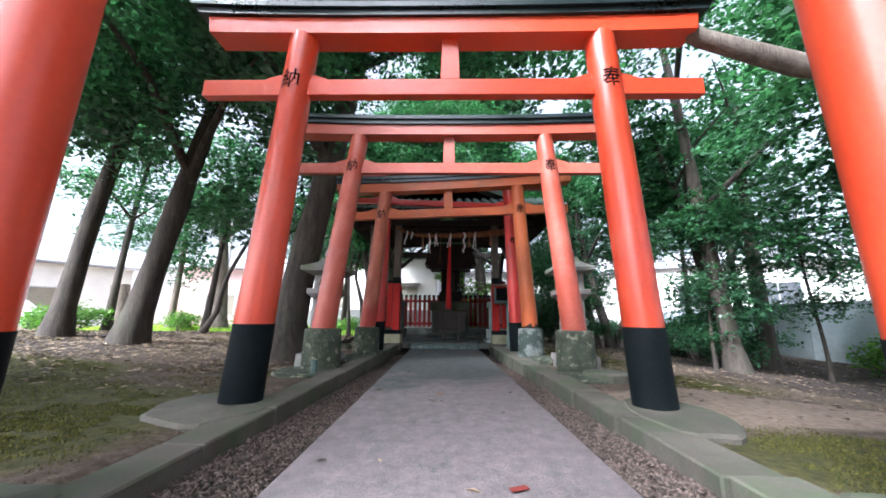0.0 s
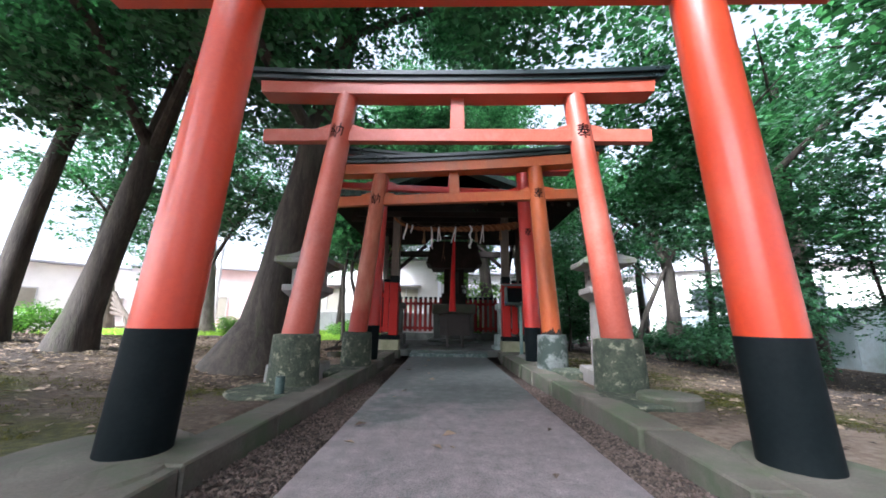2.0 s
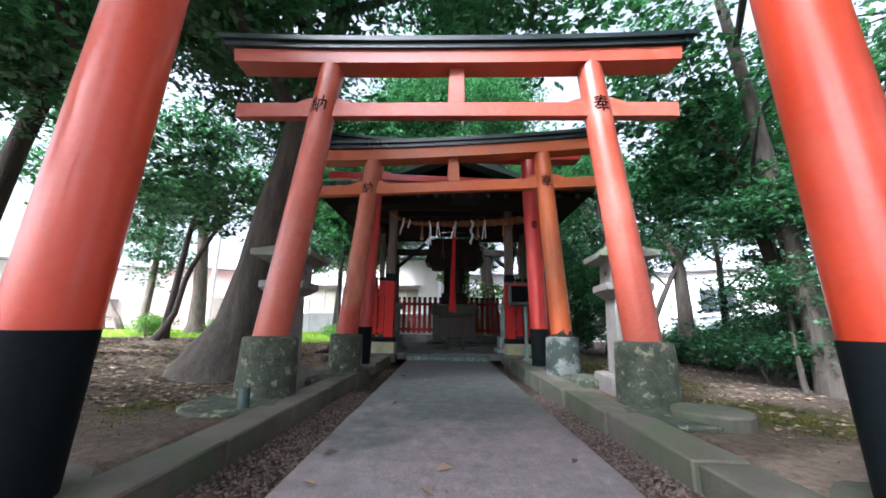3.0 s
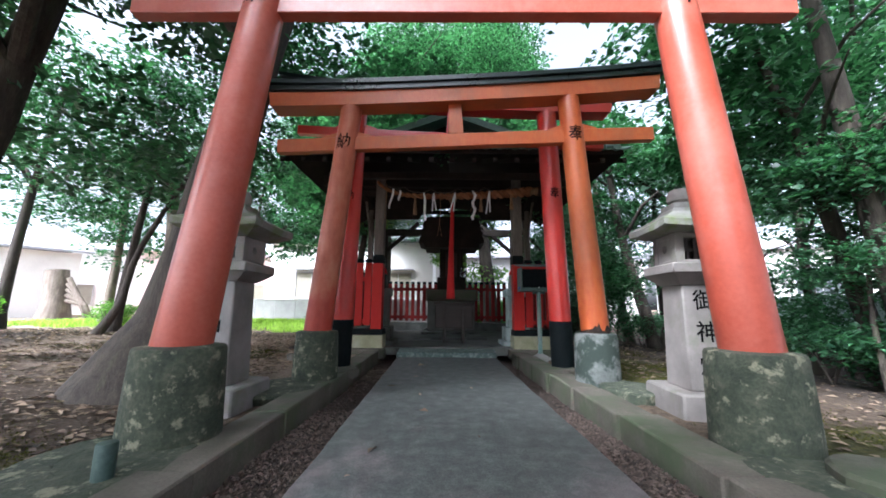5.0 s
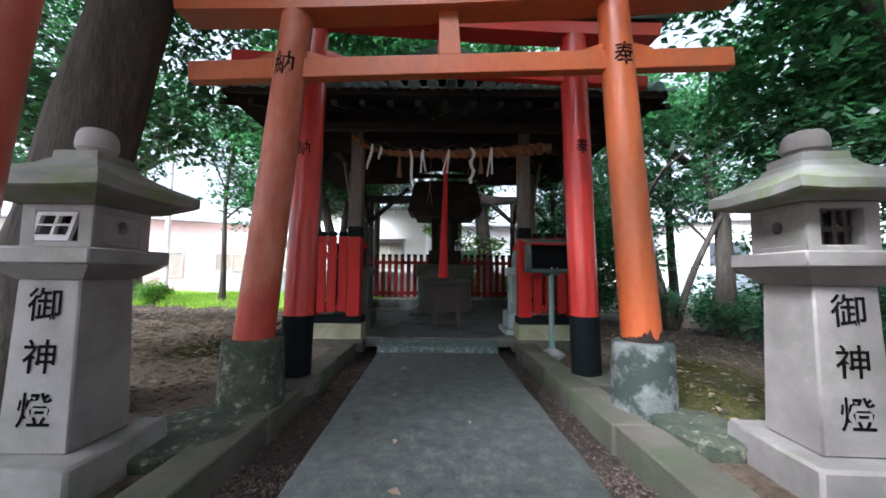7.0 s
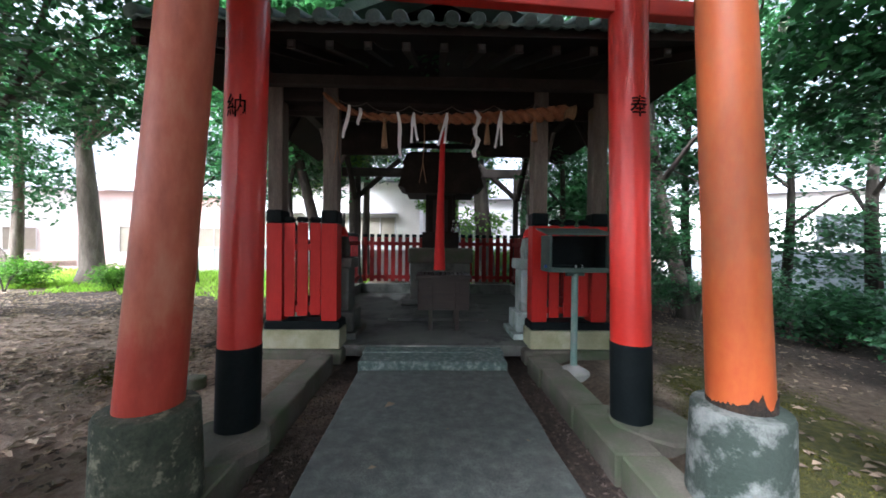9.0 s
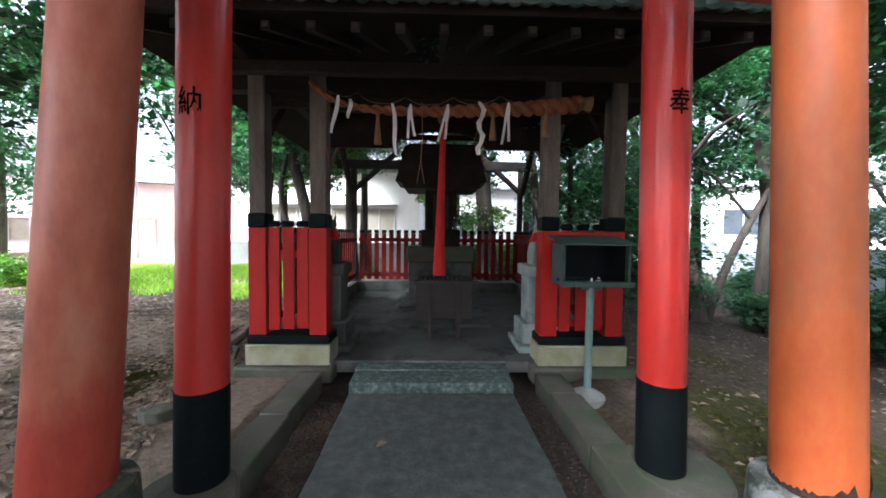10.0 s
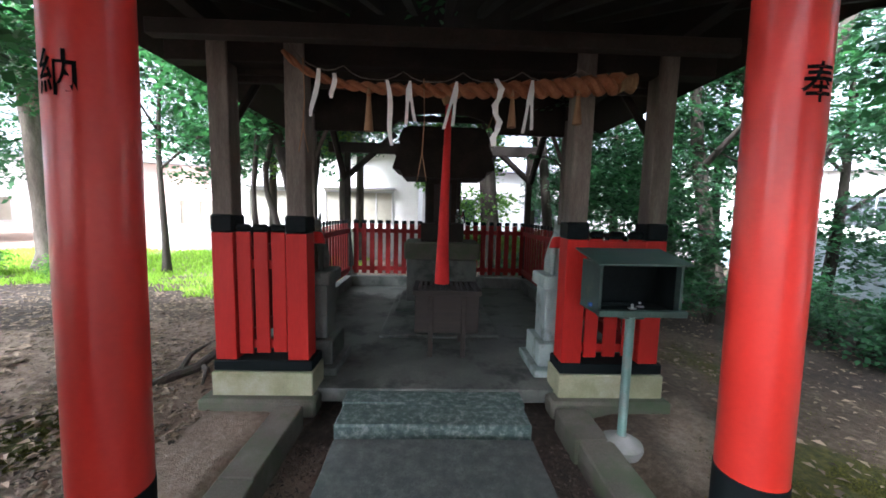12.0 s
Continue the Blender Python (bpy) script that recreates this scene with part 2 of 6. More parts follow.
def glass(name, color, rough=0.03):
    m, nodes, links, bsdf = tree_of(name)
    bsdf.inputs["Base Color"].default_value = (*color, 1)
    bsdf.inputs["Roughness"].default_value = rough
    bsdf.inputs["Transmission Weight"].default_value = 0.9
    bsdf.inputs["IOR"].default_value = 1.45
    return m


M["glass"] = glass("glass", (0.85, 0.92, 0.95))
M["pane_dark"] = surface("pane_dark", [(0.03, 0.035, 0.04), (0.06, 0.07, 0.08)], 1, 10, (0.05, 0.12), 0.0, coat=0.5)


def earth_material():
    """Bare trodden earth with moss patches and a litter of brown leaves."""
    m, nodes, links, bsdf = tree_of("earth")
    geo = nodes.new("ShaderNodeNewGeometry")
    pos = geo.outputs["Position"]
    a = noise_tex(nodes, links, pos, 0.55, 8)
    b = noise_tex(nodes, links, pos, 14.0, 8, 0.7)
    c = noise_tex(nodes, links, pos, 0.42, 6, 0.6, (1.0, 0.6, 1))
    d = noise_tex(nodes, links, pos, 60.0, 4, 0.6)
    base = ramp(nodes, [(0.3, (0.062, 0.042, 0.028)), (0.5, (0.132, 0.096, 0.068)), (0.7, (0.225, 0.172, 0.128))])
    links.new(b.outputs["Fac"], base.inputs["Fac"])
    tone = ramp(nodes, [(0.35, (0.62, 0.58, 0.55)), (0.65, (1.15, 1.1, 1.05))])
    links.new(a.outputs["Fac"], tone.inputs["Fac"])
    mul = nodes.new("ShaderNodeMix")
    mul.data_type, mul.blend_type = "RGBA", "MULTIPLY"
    mul.inputs["Factor"].default_value = 1.0
    links.new(base.outputs["Color"], mul.inputs[6])
    links.new(tone.outputs["Color"], mul.inputs[7])
    moss = ramp(nodes, [(0.3, (0.024, 0.027, 0.004)), (0.5, (0.068, 0.066, 0.009)), (0.7, (0.135, 0.122, 0.020))])
    links.new(b.outputs["Fac"], moss.inputs["Fac"])
    cover = nodes.new("ShaderNodeAttribute")
    cover.attribute_name = "cover"
    sep = nodes.new("ShaderNodeSeparateColor")
    links.new(cover.outputs["Color"], sep.inputs["Color"])

    def ragged(channel, src, gain):
        """A patch whose edge is broken up by the grain of the soil."""
        n1 = nodes.new("ShaderNodeMath")
        n1.operation = "MULTIPLY_ADD"
        links.new(src.outputs["Fac"], n1.inputs[0])
        n1.inputs[1].default_value = gain
        n1.inputs[2].default_value = -0.5 * gain
        n2 = nodes.new("ShaderNodeMath")
        links.new(sep.outputs[channel], n2.inputs[0])
        links.new(n1.outputs[0], n2.inputs[1])
        r2 = ramp(nodes, [(0.42, (0, 0, 0)), (0.62, (1, 1, 1))])
        links.new(n2.outputs[0], r2.inputs["Fac"])
        return r2

    def over(under, colour, mask):
        mx = nodes.new("ShaderNodeMix")
        mx.data_type = "RGBA"
        links.new(mask.outputs["Color"], mx.inputs["Factor"])
        links.new(under, mx.inputs[6])
        links.new(colour, mx.inputs[7])
        return mx.outputs[2]
    humus = ramp(nodes, [(0.3, (0.026, 0.018, 0.014)), (0.55, (0.066, 0.046, 0.035)), (0.72, (0.14, 0.102, 0.08))])
    links.new(b.outputs["Fac"], humus.inputs["Fac"])
    sand = ramp(nodes, [(0.3, (0.20, 0.138, 0.098)), (0.5, (0.31, 0.228, 0.172)), (0.7, (0.42, 0.33, 0.265))])
    links.new(b.outputs["Fac"], sand.inputs["Fac"])
    col = over(mul.outputs[2], humus.outputs["Color"], ragged("Green", c, 1.2))
    col = over(col, sand.outputs["Color"], ragged("Blue", a, 1.4))
    where = ragged("Red", c, 1.9)
    mix = nodes.new("ShaderNodeMix")
    mix.data_type = "RGBA"
    links.new(where.outputs["Color"], mix.inputs["Factor"])
    links.new(col, mix.inputs[6])
    links.new(moss.outputs["Color"], mix.inputs[7])
    links.new(mix.outputs[2], bsdf.inputs["Base Color"])
    bsdf.inputs["Roughness"].default_value = 0.95
    add = nodes.new("ShaderNodeMath")
    links.new(b.outputs["Fac"], add.inputs[0])
    links.new(d.outputs["Fac"], add.inputs[1])
    bp = nodes.new("ShaderNodeBump")
    bp.inputs["Strength"].default_value, bp.inputs["Distance"].default_value = 1.0, 0.05
    links.new(add.outputs[0], bp.inputs["Height"])
    links.new(bp.outputs["Normal"], bsdf.inputs["Normal"])
    return m


M["earth"] = earth_material()


def blend(nodes, links, mask, a, b):
    """Mix two colour sockets by a grey mask socket."""
    mx = nodes.new("ShaderNodeMix")
    mx.data_type = "RGBA"
    links.new(mask, mx.inputs["Factor"])
    links.new(a, mx.inputs[6])
    links.new(b, mx.inputs[7])
    return mx.outputs[2]


def along(nodes, links, pos, axis, lo, hi, src, gain):
    """A ragged-edged mask that grows from lo to hi along one axis of the place."""
    sep = nodes.new("ShaderNodeSeparateXYZ")
    links.new(pos, sep.inputs[0])
    mr = nodes.new("ShaderNodeMapRange")
    mr.inputs["From Min"].default_value, mr.inputs["From Max"].default_value = lo, hi
    links.new(sep.outputs[axis], mr.inputs["Value"])
    ad = nodes.new("ShaderNodeMath")
    ad.operation = "MULTIPLY_ADD"
    links.new(src.outputs["Fac"], ad.inputs[0])
    ad.inputs[1].default_value = gain
    links.new(mr.outputs["Result"], ad.inputs[2])
    r = ramp(nodes, [(0.5 * gain + 0.30, (0, 0, 0)), (min(1.0, 0.5 * gain + 0.62), (1, 1, 1))])
    links.new(ad.outputs[0], r.inputs["Fac"])
    return r.outputs["Color"]


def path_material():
    """Worn concrete: pinkish grey with sand grain, dark scuffs, greener towards the shrine with the shade there painted
    in.
    """
    m, nodes, links, bsdf = tree_of("concrete_path")
    geo = nodes.new("ShaderNodeNewGeometry")
    pos = geo.outputs["Position"]
    broad = noise_tex(nodes, links, pos, 0.9, 8, 0.65)
    mid = noise_tex(nodes, links, pos, 7.0, 8, 0.72)
    grain = noise_tex(nodes, links, pos, 130.0, 3, 0.7)
    scuff = noise_tex(nodes, links, pos, 2.6, 8, 0.7, (1.6, 0.6, 1))
    tone = ramp(nodes, [(0.30, (0.118, 0.101, 0.101)), (0.5, (0.188, 0.163, 0.163)), (0.70, (0.262, 0.226, 0.226))])
    links.new(mid.outputs["Fac"], tone.inputs["Fac"])
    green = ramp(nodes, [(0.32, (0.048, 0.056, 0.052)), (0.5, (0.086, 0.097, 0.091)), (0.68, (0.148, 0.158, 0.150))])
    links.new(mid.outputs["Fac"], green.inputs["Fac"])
    sm = ramp(nodes, [(0.55, (0, 0, 0)), (0.72, (0.75, 0.75, 0.75))])
    links.new(scuff.outputs["Fac"], sm.inputs["Fac"])
    col = blend(nodes, links, sm.outputs["Color"], tone.outputs["Color"], green.outputs["Color"])
    # grows with y: shade near the shrine mixed in as a darker green
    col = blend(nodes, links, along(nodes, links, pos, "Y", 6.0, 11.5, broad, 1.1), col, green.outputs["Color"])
    speck = ramp(nodes, [(0.36, (0.55, 0.55, 0.55)), (0.52, (1, 1, 1)), (0.70, (1.35, 1.32, 1.3))])
    links.new(grain.outputs["Fac"], speck.inputs["Fac"])
    mul = nodes.new("ShaderNodeMix")
    mul.data_type, mul.blend_type = "RGBA", "MULTIPLY"
    mul.inputs["Factor"].default_value = 1.0
    links.new(col, mul.inputs[6])
    links.new(speck.outputs["Color"], mul.inputs[7])
    links.new(mul.outputs[2], bsdf.inputs["Base Color"])
    rr = nodes.new("ShaderNodeMapRange")
    rr.inputs["To Min"].default_value, rr.inputs["To Max"].default_value = 0.62, 0.95
    links.new(mid.outputs["Fac"], rr.inputs["Value"])
    links.new(rr.outputs["Result"], bsdf.inputs["Roughness"])
    add = nodes.new("ShaderNodeMath")
    links.new(mid.outputs["Fac"], add.inputs[0])
    links.new(grain.outputs["Fac"], add.inputs[1])
    bp = nodes.new("ShaderNodeBump")
    bp.inputs["Strength"].default_value, bp.inputs["Distance"].default_value = 0.3, 0.008
    links.new(add.outputs[0], bp.inputs["Height"])
    links.new(bp.outputs["Normal"], bsdf.inputs["Normal"])
    return m


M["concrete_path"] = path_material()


def graded_pillar_material():
    """Salmon paint above, turning redder and darker towards the foot along a ragged edge."""
    m, nodes, links, bsdf = tree_of("verm_graded")
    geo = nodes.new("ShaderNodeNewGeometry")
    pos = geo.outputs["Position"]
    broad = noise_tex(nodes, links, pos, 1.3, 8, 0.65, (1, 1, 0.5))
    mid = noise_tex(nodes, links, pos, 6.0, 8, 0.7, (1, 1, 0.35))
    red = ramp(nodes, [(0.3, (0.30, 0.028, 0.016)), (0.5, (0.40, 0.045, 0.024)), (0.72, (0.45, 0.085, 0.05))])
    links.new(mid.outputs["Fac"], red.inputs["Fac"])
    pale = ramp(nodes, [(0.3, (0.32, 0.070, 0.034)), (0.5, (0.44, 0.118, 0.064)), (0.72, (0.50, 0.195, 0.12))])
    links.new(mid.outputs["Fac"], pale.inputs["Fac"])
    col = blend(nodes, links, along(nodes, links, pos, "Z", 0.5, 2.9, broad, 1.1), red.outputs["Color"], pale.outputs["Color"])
    links.new(col, bsdf.inputs["Base Color"])
    bsdf.inputs["Roughness"].default_value = 0.5
    bsdf.inputs["Coat Weight"].default_value = 0.12
    bsdf.inputs["Coat Roughness"].default_value = 0.35
    bp = nodes.new("ShaderNodeBump")
    bp.inputs["Strength"].default_value, bp.inputs["Distance"].default_value = 0.35, 0.02
    links.new(mid.outputs["Fac"], bp.inputs["Height"])
    links.new(bp.outputs["Normal"], bsdf.inputs["Normal"])
    return m


M["verm_graded"] = graded_pillar_material()


# ---- mesh helpers ----
def mesh_of(name, bm, material, smooth=False):
    me = bpy.data.meshes.new(name)
    bmesh.ops.recalc_face_normals(bm, faces=bm.faces[:])
    bm.to_mesh(me)
    bm.free()
    me.materials.append(material)
    if smooth:
        me.shade_smooth()
        me.set_sharp_from_angle(angle=radians(38))
    return me


def part(name, bm, material, parent=None, label="", smooth=True):
    ob = new(name, mesh_of(name, bm, material, smooth))
    if parent:
        ob.parent = parent
    if label:
        ob["label"] = label
    return ob


def thing(name, label, category, at=None, group="", kind=""):
    ob = new(name)
    ob.empty_display_size = 0.1
    if at is not None:
        ob.matrix_basis = at
    return tagged(ob, label, category, group, kind)


def box(bm, x0, x1, y0, y1, z0, z1, bevel=0.0, m=None, top=1.0, seg=1):
    """An upright box with bevelled edges; top scales its upper face."""
    made = bmesh.ops.create_cube(bm, size=1.0)["verts"]
    cx, cy = (x0 + x1) / 2, (y0 + y1) / 2
    for v in made:
        k = top if v.co.z > 0 else 1.0
        v.co = Vector((cx + v.co.x * (x1 - x0) * k, cy + v.co.y * (y1 - y0) * k, z0 + (v.co.z + 0.5) * (z1 - z0)))
    if bevel:
        edges = list({e for v in made for e in v.link_edges})
        made = bmesh.ops.bevel(bm, geom=edges, offset=bevel, segments=seg, affect="EDGES", profile=0.7)["verts"]
    if m is not None:
        bmesh.ops.transform(bm, matrix=m, verts=[v for v in made if v.is_valid])
    return bm


def ring_tube(bm, rings, seg=24, caps=True):
    """A skin over rings of (centre, radius); the rings lie flat unless a frame matrix is given as third."""
    loops = []
    for ring in rings:
        c, r = Vector(ring[0]), ring[1]
        f = ring[2] if len(ring) > 2 else Matrix.Identity(3)
        loops.append([bm.verts.new(c + f @ Vector((r * math.cos(2 * math.pi * i / seg), r * math.sin(2 * math.pi * i / seg), 0))) for i in range(seg)])
    for a, b in zip(loops, loops[1:]):
        for i in range(seg):
            bm.faces.new((a[i], a[(i + 1) % seg], b[(i + 1) % seg], b[i]))
    if caps:
        bm.faces.new(loops[0][::-1])
        bm.faces.new(loops[-1])
    return bm


def lathe(bm, profile, x=0, y=0, seg=24):
    return ring_tube(bm, [((x, y, z), r) for r, z in profile], seg)


def frames_along(points):
    """Frames whose z axis runs along a line of points, turned as little as can be from ring to ring."""
    whole = Vector(points[-1]) - Vector(points[0])
    base = Vector((0, 0, 1)) if whole.z >= 0 else Vector((0, 0, -1))
    out = []
    for i in range(len(points)):
        d = Vector(points[min(i + 1, len(points) - 1)]) - Vector(points[max(i - 1, 0)])
        out.append(base.rotation_difference(d).to_matrix())
    return out


def tube(bm, points, radii, seg=10):
    return ring_tube(bm, [(p, r, f) for p, r, f in zip(points, radii, frames_along(points))], seg)


def prism(bm, outline, y0, y1):
    """A flat outline of (x, z) drawn out from y0 to y1."""
    a = [bm.verts.new((x, y0, z)) for x, z in outline]
    b = [bm.verts.new((x, y1, z)) for x, z in outline]
    n = len(outline)
    bm.faces.new(a)
    bm.faces.new(b[::-1])
    for i in range(n):
        bm.faces.new((a[i], b[i], b[(i + 1) % n], a[(i + 1) % n]))
    return bm


def written(text, size):
    """The outline of a written sign as a mesh, centred, in its own x-y plane."""
    cu = bpy.data.curves.new("writing", "FONT")
    cu.body, cu.size, cu.align_x, cu.align_y = text, size, "CENTER", "CENTER"
    cu.offset = 0.012 * size
    ob = new("writing", cu)
    me = bpy.data.meshes.new_from_object(ob.evaluated_get(bpy.context.evaluated_depsgraph_get()))
    bpy.data.objects.remove(ob)
    bpy.data.curves.remove(cu)
    bm = bmesh.new()
    bm.from_mesh(me)
    bpy.data.meshes.remove(me)
    return bm


# ---- the ground and the path ----
def channel(y):
    """Depth of the channel between walkway and kerb: it deepens towards the shrine."""
    return 0.085 + 0.115 * max(0.0, min(1.0, (y - 5.0) / 6.0))


def unit(v):
    return max(0.0, min(1.0, v))


def ground_z(x, y):
    """Height of the earth: low between the kerbs, a bank under the western trees, a fall to the east."""
    side = unit((abs(x - 0.05) - 1.62) / 0.3)
    bumps = 0.035 * noise.noise((x * 0.6, y * 0.6, 0)) + 0.02 * noise.noise((x * 1.9, y * 1.9, 5))
    bank = 0.40 * unit((-x - 3.4) / 5.0) * (1 - 0.65 * unit((y - 13.0) / 5.0)) * unit((y - 3.0) / 4.0)
    fall = 0.50 * unit((x - 3.0) / 6.0) * unit((y - 3.0) / 4.0)
    hollow = 0.13 * math.exp(-((x + 2.5) / 0.6) ** 2 - ((y - 10.0) / 1.0) ** 2) + 0.08 * math.exp(-((x - 2.6) / 0.6) ** 2 - ((y - 10.0) / 0.9) ** 2)
    z = -channel(y) * (1 - side) + side * (0.02 + bumps + bank - fall - hollow)
    if abs(x) < 2.9 and 13.4 < y < 21:
        z = min(z, -0.03)
    return z


MOSS = [(-2.9, 5.7, 0.95, 1.5, 1.5), (-3.8, 6.0, 2.4, 1.6, 1.0), (-5.4, 7.6, 2.0, 1.0, 0.9), (-3.2, 8.4, 1.2, 0.7, 0.55), (2.9, 5.2, 1.2, 0.7, 1.3), (3.6, 8.6, 1.3, 0.9, 1.1), (3.3, 11.4, 1.1, 1.4, 1.1),
        (-3.75, 13.55, 0.32, 0.6, 2.0), (3.6, 12.9, 0.9, 0.8, 1.0), (-5.5, 12.6, 1.6, 0.4, 0.6), (-6.5, 3.8, 2.5, 1.2, 0.9), (5.2, 3.6, 2.0, 1.2, 0.8), (4.4, 15.4, 1.0, 1.4, 0.5)]


def cover_at(x, y):
    """How much moss, leaf mould and bare sand lies on the earth."""
    moss = max(k * math.exp(-((x - cx) / rx) ** 2 - ((y - cy) / ry) ** 2) for cx, cy, rx, ry, k in MOSS)
    mould = max(0.0, min(1.0, (abs(x) - 3.6) / 3.0)) * max(0.0, min(1.0, (y - 7.0) / 2.0)) * (0.75 if x < 0 else 0.9)
    if y > 19.5 or abs(x) > 13:
        mould *= 0.3
    sand = 1.9 * math.exp(-((x - 3.8) / 1.8) ** 2 - ((y - 6.8) / 0.75) ** 2) + 0.6 * math.exp(-((x + 2.9) / 0.9) ** 2 - ((y - 11.8) / 1.6) ** 2) + 0.35 * math.exp(-((x - 2.6) / 0.7) ** 2 - ((y - 13.0) / 1.6) ** 2)
    # sandy earth beside the shrine, raised so its paleness stands in for daylight
    sand += 1.7 * math.exp(-((x + 4.6) / 3.0) ** 2 - ((y - 14.0) / 2.8) ** 2) + 0.6 * math.exp(-((x - 2.9) / 0.7) ** 2 - ((y - 13.6) / 1.5) ** 2)
    if (x < -12 or y > 21) and x < 2.5:
        sand = 0.9
    mould *= 1.0 - 0.6 * min(1.0, sand)
    if abs(x) < 1.62:
        mould = 1.0
    return min(1.0, moss), mould, min(1.0, sand)


def build_ground():
    xs = sorted(set([-900, -300, -120, -60, -40, -30] + [-24, -22, -20, -18, -16] + [round(-14 + 0.22 * i, 2) for i in range(128)] + [16, 18, 20, 24] + [-2.0, -1.95, -1.75, -1.6, 1.7, 1.85, 2.05] + [30, 40, 60, 120, 300, 900]))
    ys = sorted(set([-900, -300, -100, -40, -20, -10, -5] + [round(-3 + 0.22 * i, 2) for i in range(126)] + [26, 28, 30, 34, 38] + [45, 60, 120, 300, 900]))
    verts = [(x, y, ground_z(x, y)) for y in ys for x in xs]
    w = len(xs)
    faces = [(j * w + i, j * w + i + 1, (j + 1) * w + i + 1, (j + 1) * w + i) for j in range(len(ys) - 1) for i in range(w - 1)]
    me = bpy.data.meshes.new("ground")
    me.from_pydata(verts, [], faces)
    me.materials.append(M["earth"])
    at = me.color_attributes.new("cover", "FLOAT_COLOR", "POINT")
    for i, (x, y, z) in enumerate(verts):
        at.data[i].color = (*cover_at(x, y), 1)
    me.shade_smooth()
    return tagged(new("ground", me), "trodden brown earth with moss patches and fallen leaves", "ground", kind="structure")


ground = build_ground()


def path_edges(y):
    """Left and right edge of the concrete walk."""
    k = (y - 4.9) / (13.5 - 4.9)
    return -0.82 - 0.17 * k, 1.12 - 0.14 * k


def build_path():
    bm = bmesh.new()
    ys = [-1.5 + 0.25 * i for i in range(61)]
    rows = []
    for y in ys:
        l, r = path_edges(y)
        l += 0.012 * noise.noise((0, y * 2, 0))
        r += 0.012 * noise.noise((9, y * 2, 0))
        rows.append([bm.verts.new(p) for p in ((l - 0.01, y, -0.22), (l, y, -0.012), (l + 0.02, y, 0.0), (l + (r - l) * 0.5, y, 0.006), (r - 0.02, y, 0.0), (r, y, -0.012), (r + 0.01, y, -0.22))])
    for a, b in zip(rows, rows[1:]):
        for i in range(6):
            bm.faces.new((a[i], a[i + 1], b[i + 1], b[i]))
    bm.faces.new(rows[-1])
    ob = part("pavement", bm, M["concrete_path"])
    return tagged(ob, "worn grey concrete walkway leading to a shrine", "pavement", kind="structure")


path = build_path()


def kerb_line(name, side, y0, y1, label):
    top = thing(name, label, "kerb", kind="structure")
    rng = random.Random(3 if side < 0 else 4)
    y = y0
    while y < y1:
        ln = rng.uniform(0.85, 1.25)
        ye = min(y + ln, y1)
        k = (0.5 * (y + ye) - 5.3) / 8
        inner = (-1.45 + 0.0 * k) if side < 0 else (1.60 - 0.22 * k)
        outer = (-1.76) if side < 0 else (1.96 - 0.22 * k)
        a, b = min(inner, outer), max(inner, outer)
        dz = rng.uniform(-0.008, 0.008)
        bm = box(bmesh.new(), a + rng.uniform(-0.012, 0.012), b + rng.uniform(-0.012, 0.012), y + 0.004, ye - 0.004, -0.22, 0.058 + dz, 0.012)
        part("kerb_stone", bm, M["kerb_stone"], top, smooth=False)
        y = ye
    return top


kerb_line("kerb_left", -1, -1.2, 14.0, "low row of worn grey kerb stones beside the walkway")
kerb_line("kerb_right", 1, -1.2, 14.0, "low row of worn grey kerb stones beside the walkway")


def gravel_strip(name, pick, seed):
    """Loose bark chips and leaf scraps between the walkway and the kerb."""
    rng = random.Random(seed)
    verts, faces = [], []
    for i in range(15000):
        y = 1.0 + 12.7 * rng.random() ** 1.25
        if y > 10.4 and rng.random() < 0.85:
            continue
        l, r = path_edges(y)
        k = (y - 5.3) / 8
        x = rng.uniform(-1.46, l - 0.0) if pick < 0 else rng.uniform(r + 0.0, 1.61 - 0.22 * k)
        s, w = rng.uniform(0.008, 0.024), rng.uniform(0.004, 0.009)
        a, t = rng.uniform(0, math.pi), rng.uniform(-0.35, 0.35)
        z = 0.001 - channel(y) + rng.uniform(0.0, 0.02)
        dx, dy = s * math.cos(a), s * math.sin(a)
        ex, ey = -w * math.sin(a), w * math.cos(a)
        n = len(verts)
        verts += [(x - dx - ex, y - dy - ey, z - s * t), (x + dx - ex, y + dy - ey, z + s * t), (x + dx + ex, y + dy + ey, z + s * t), (x - dx + ex, y - dy + ey, z - s * t), (x, y, z + 0.012)]
        faces += [(n, n + 1, n + 4), (n + 1, n + 2, n + 4), (n + 2, n + 3, n + 4), (n + 3, n, n + 4)]
    me = bpy.data.meshes.new(name)
    me.from_pydata(verts, [], faces)
    me.materials.append(M["chip"])
    tagged(new(name, me), "loose brown bark chips and leaf scraps in a channel", "bark chips", kind="stuff")


gravel_strip("bark_chips", -1, 11)
gravel_strip("bark_chips", 1, 12)


# ---- torii gates ----
def pillar_x(g, side, z):
    """Centre of a gate's pillar at a height: the pillars lean inwards."""
    k = (z - 0.06) / (g["kas"] - 0.06)
    base, top = (g["lx"] if side < 0 else g["rx"])
    return base + (top - base) * k


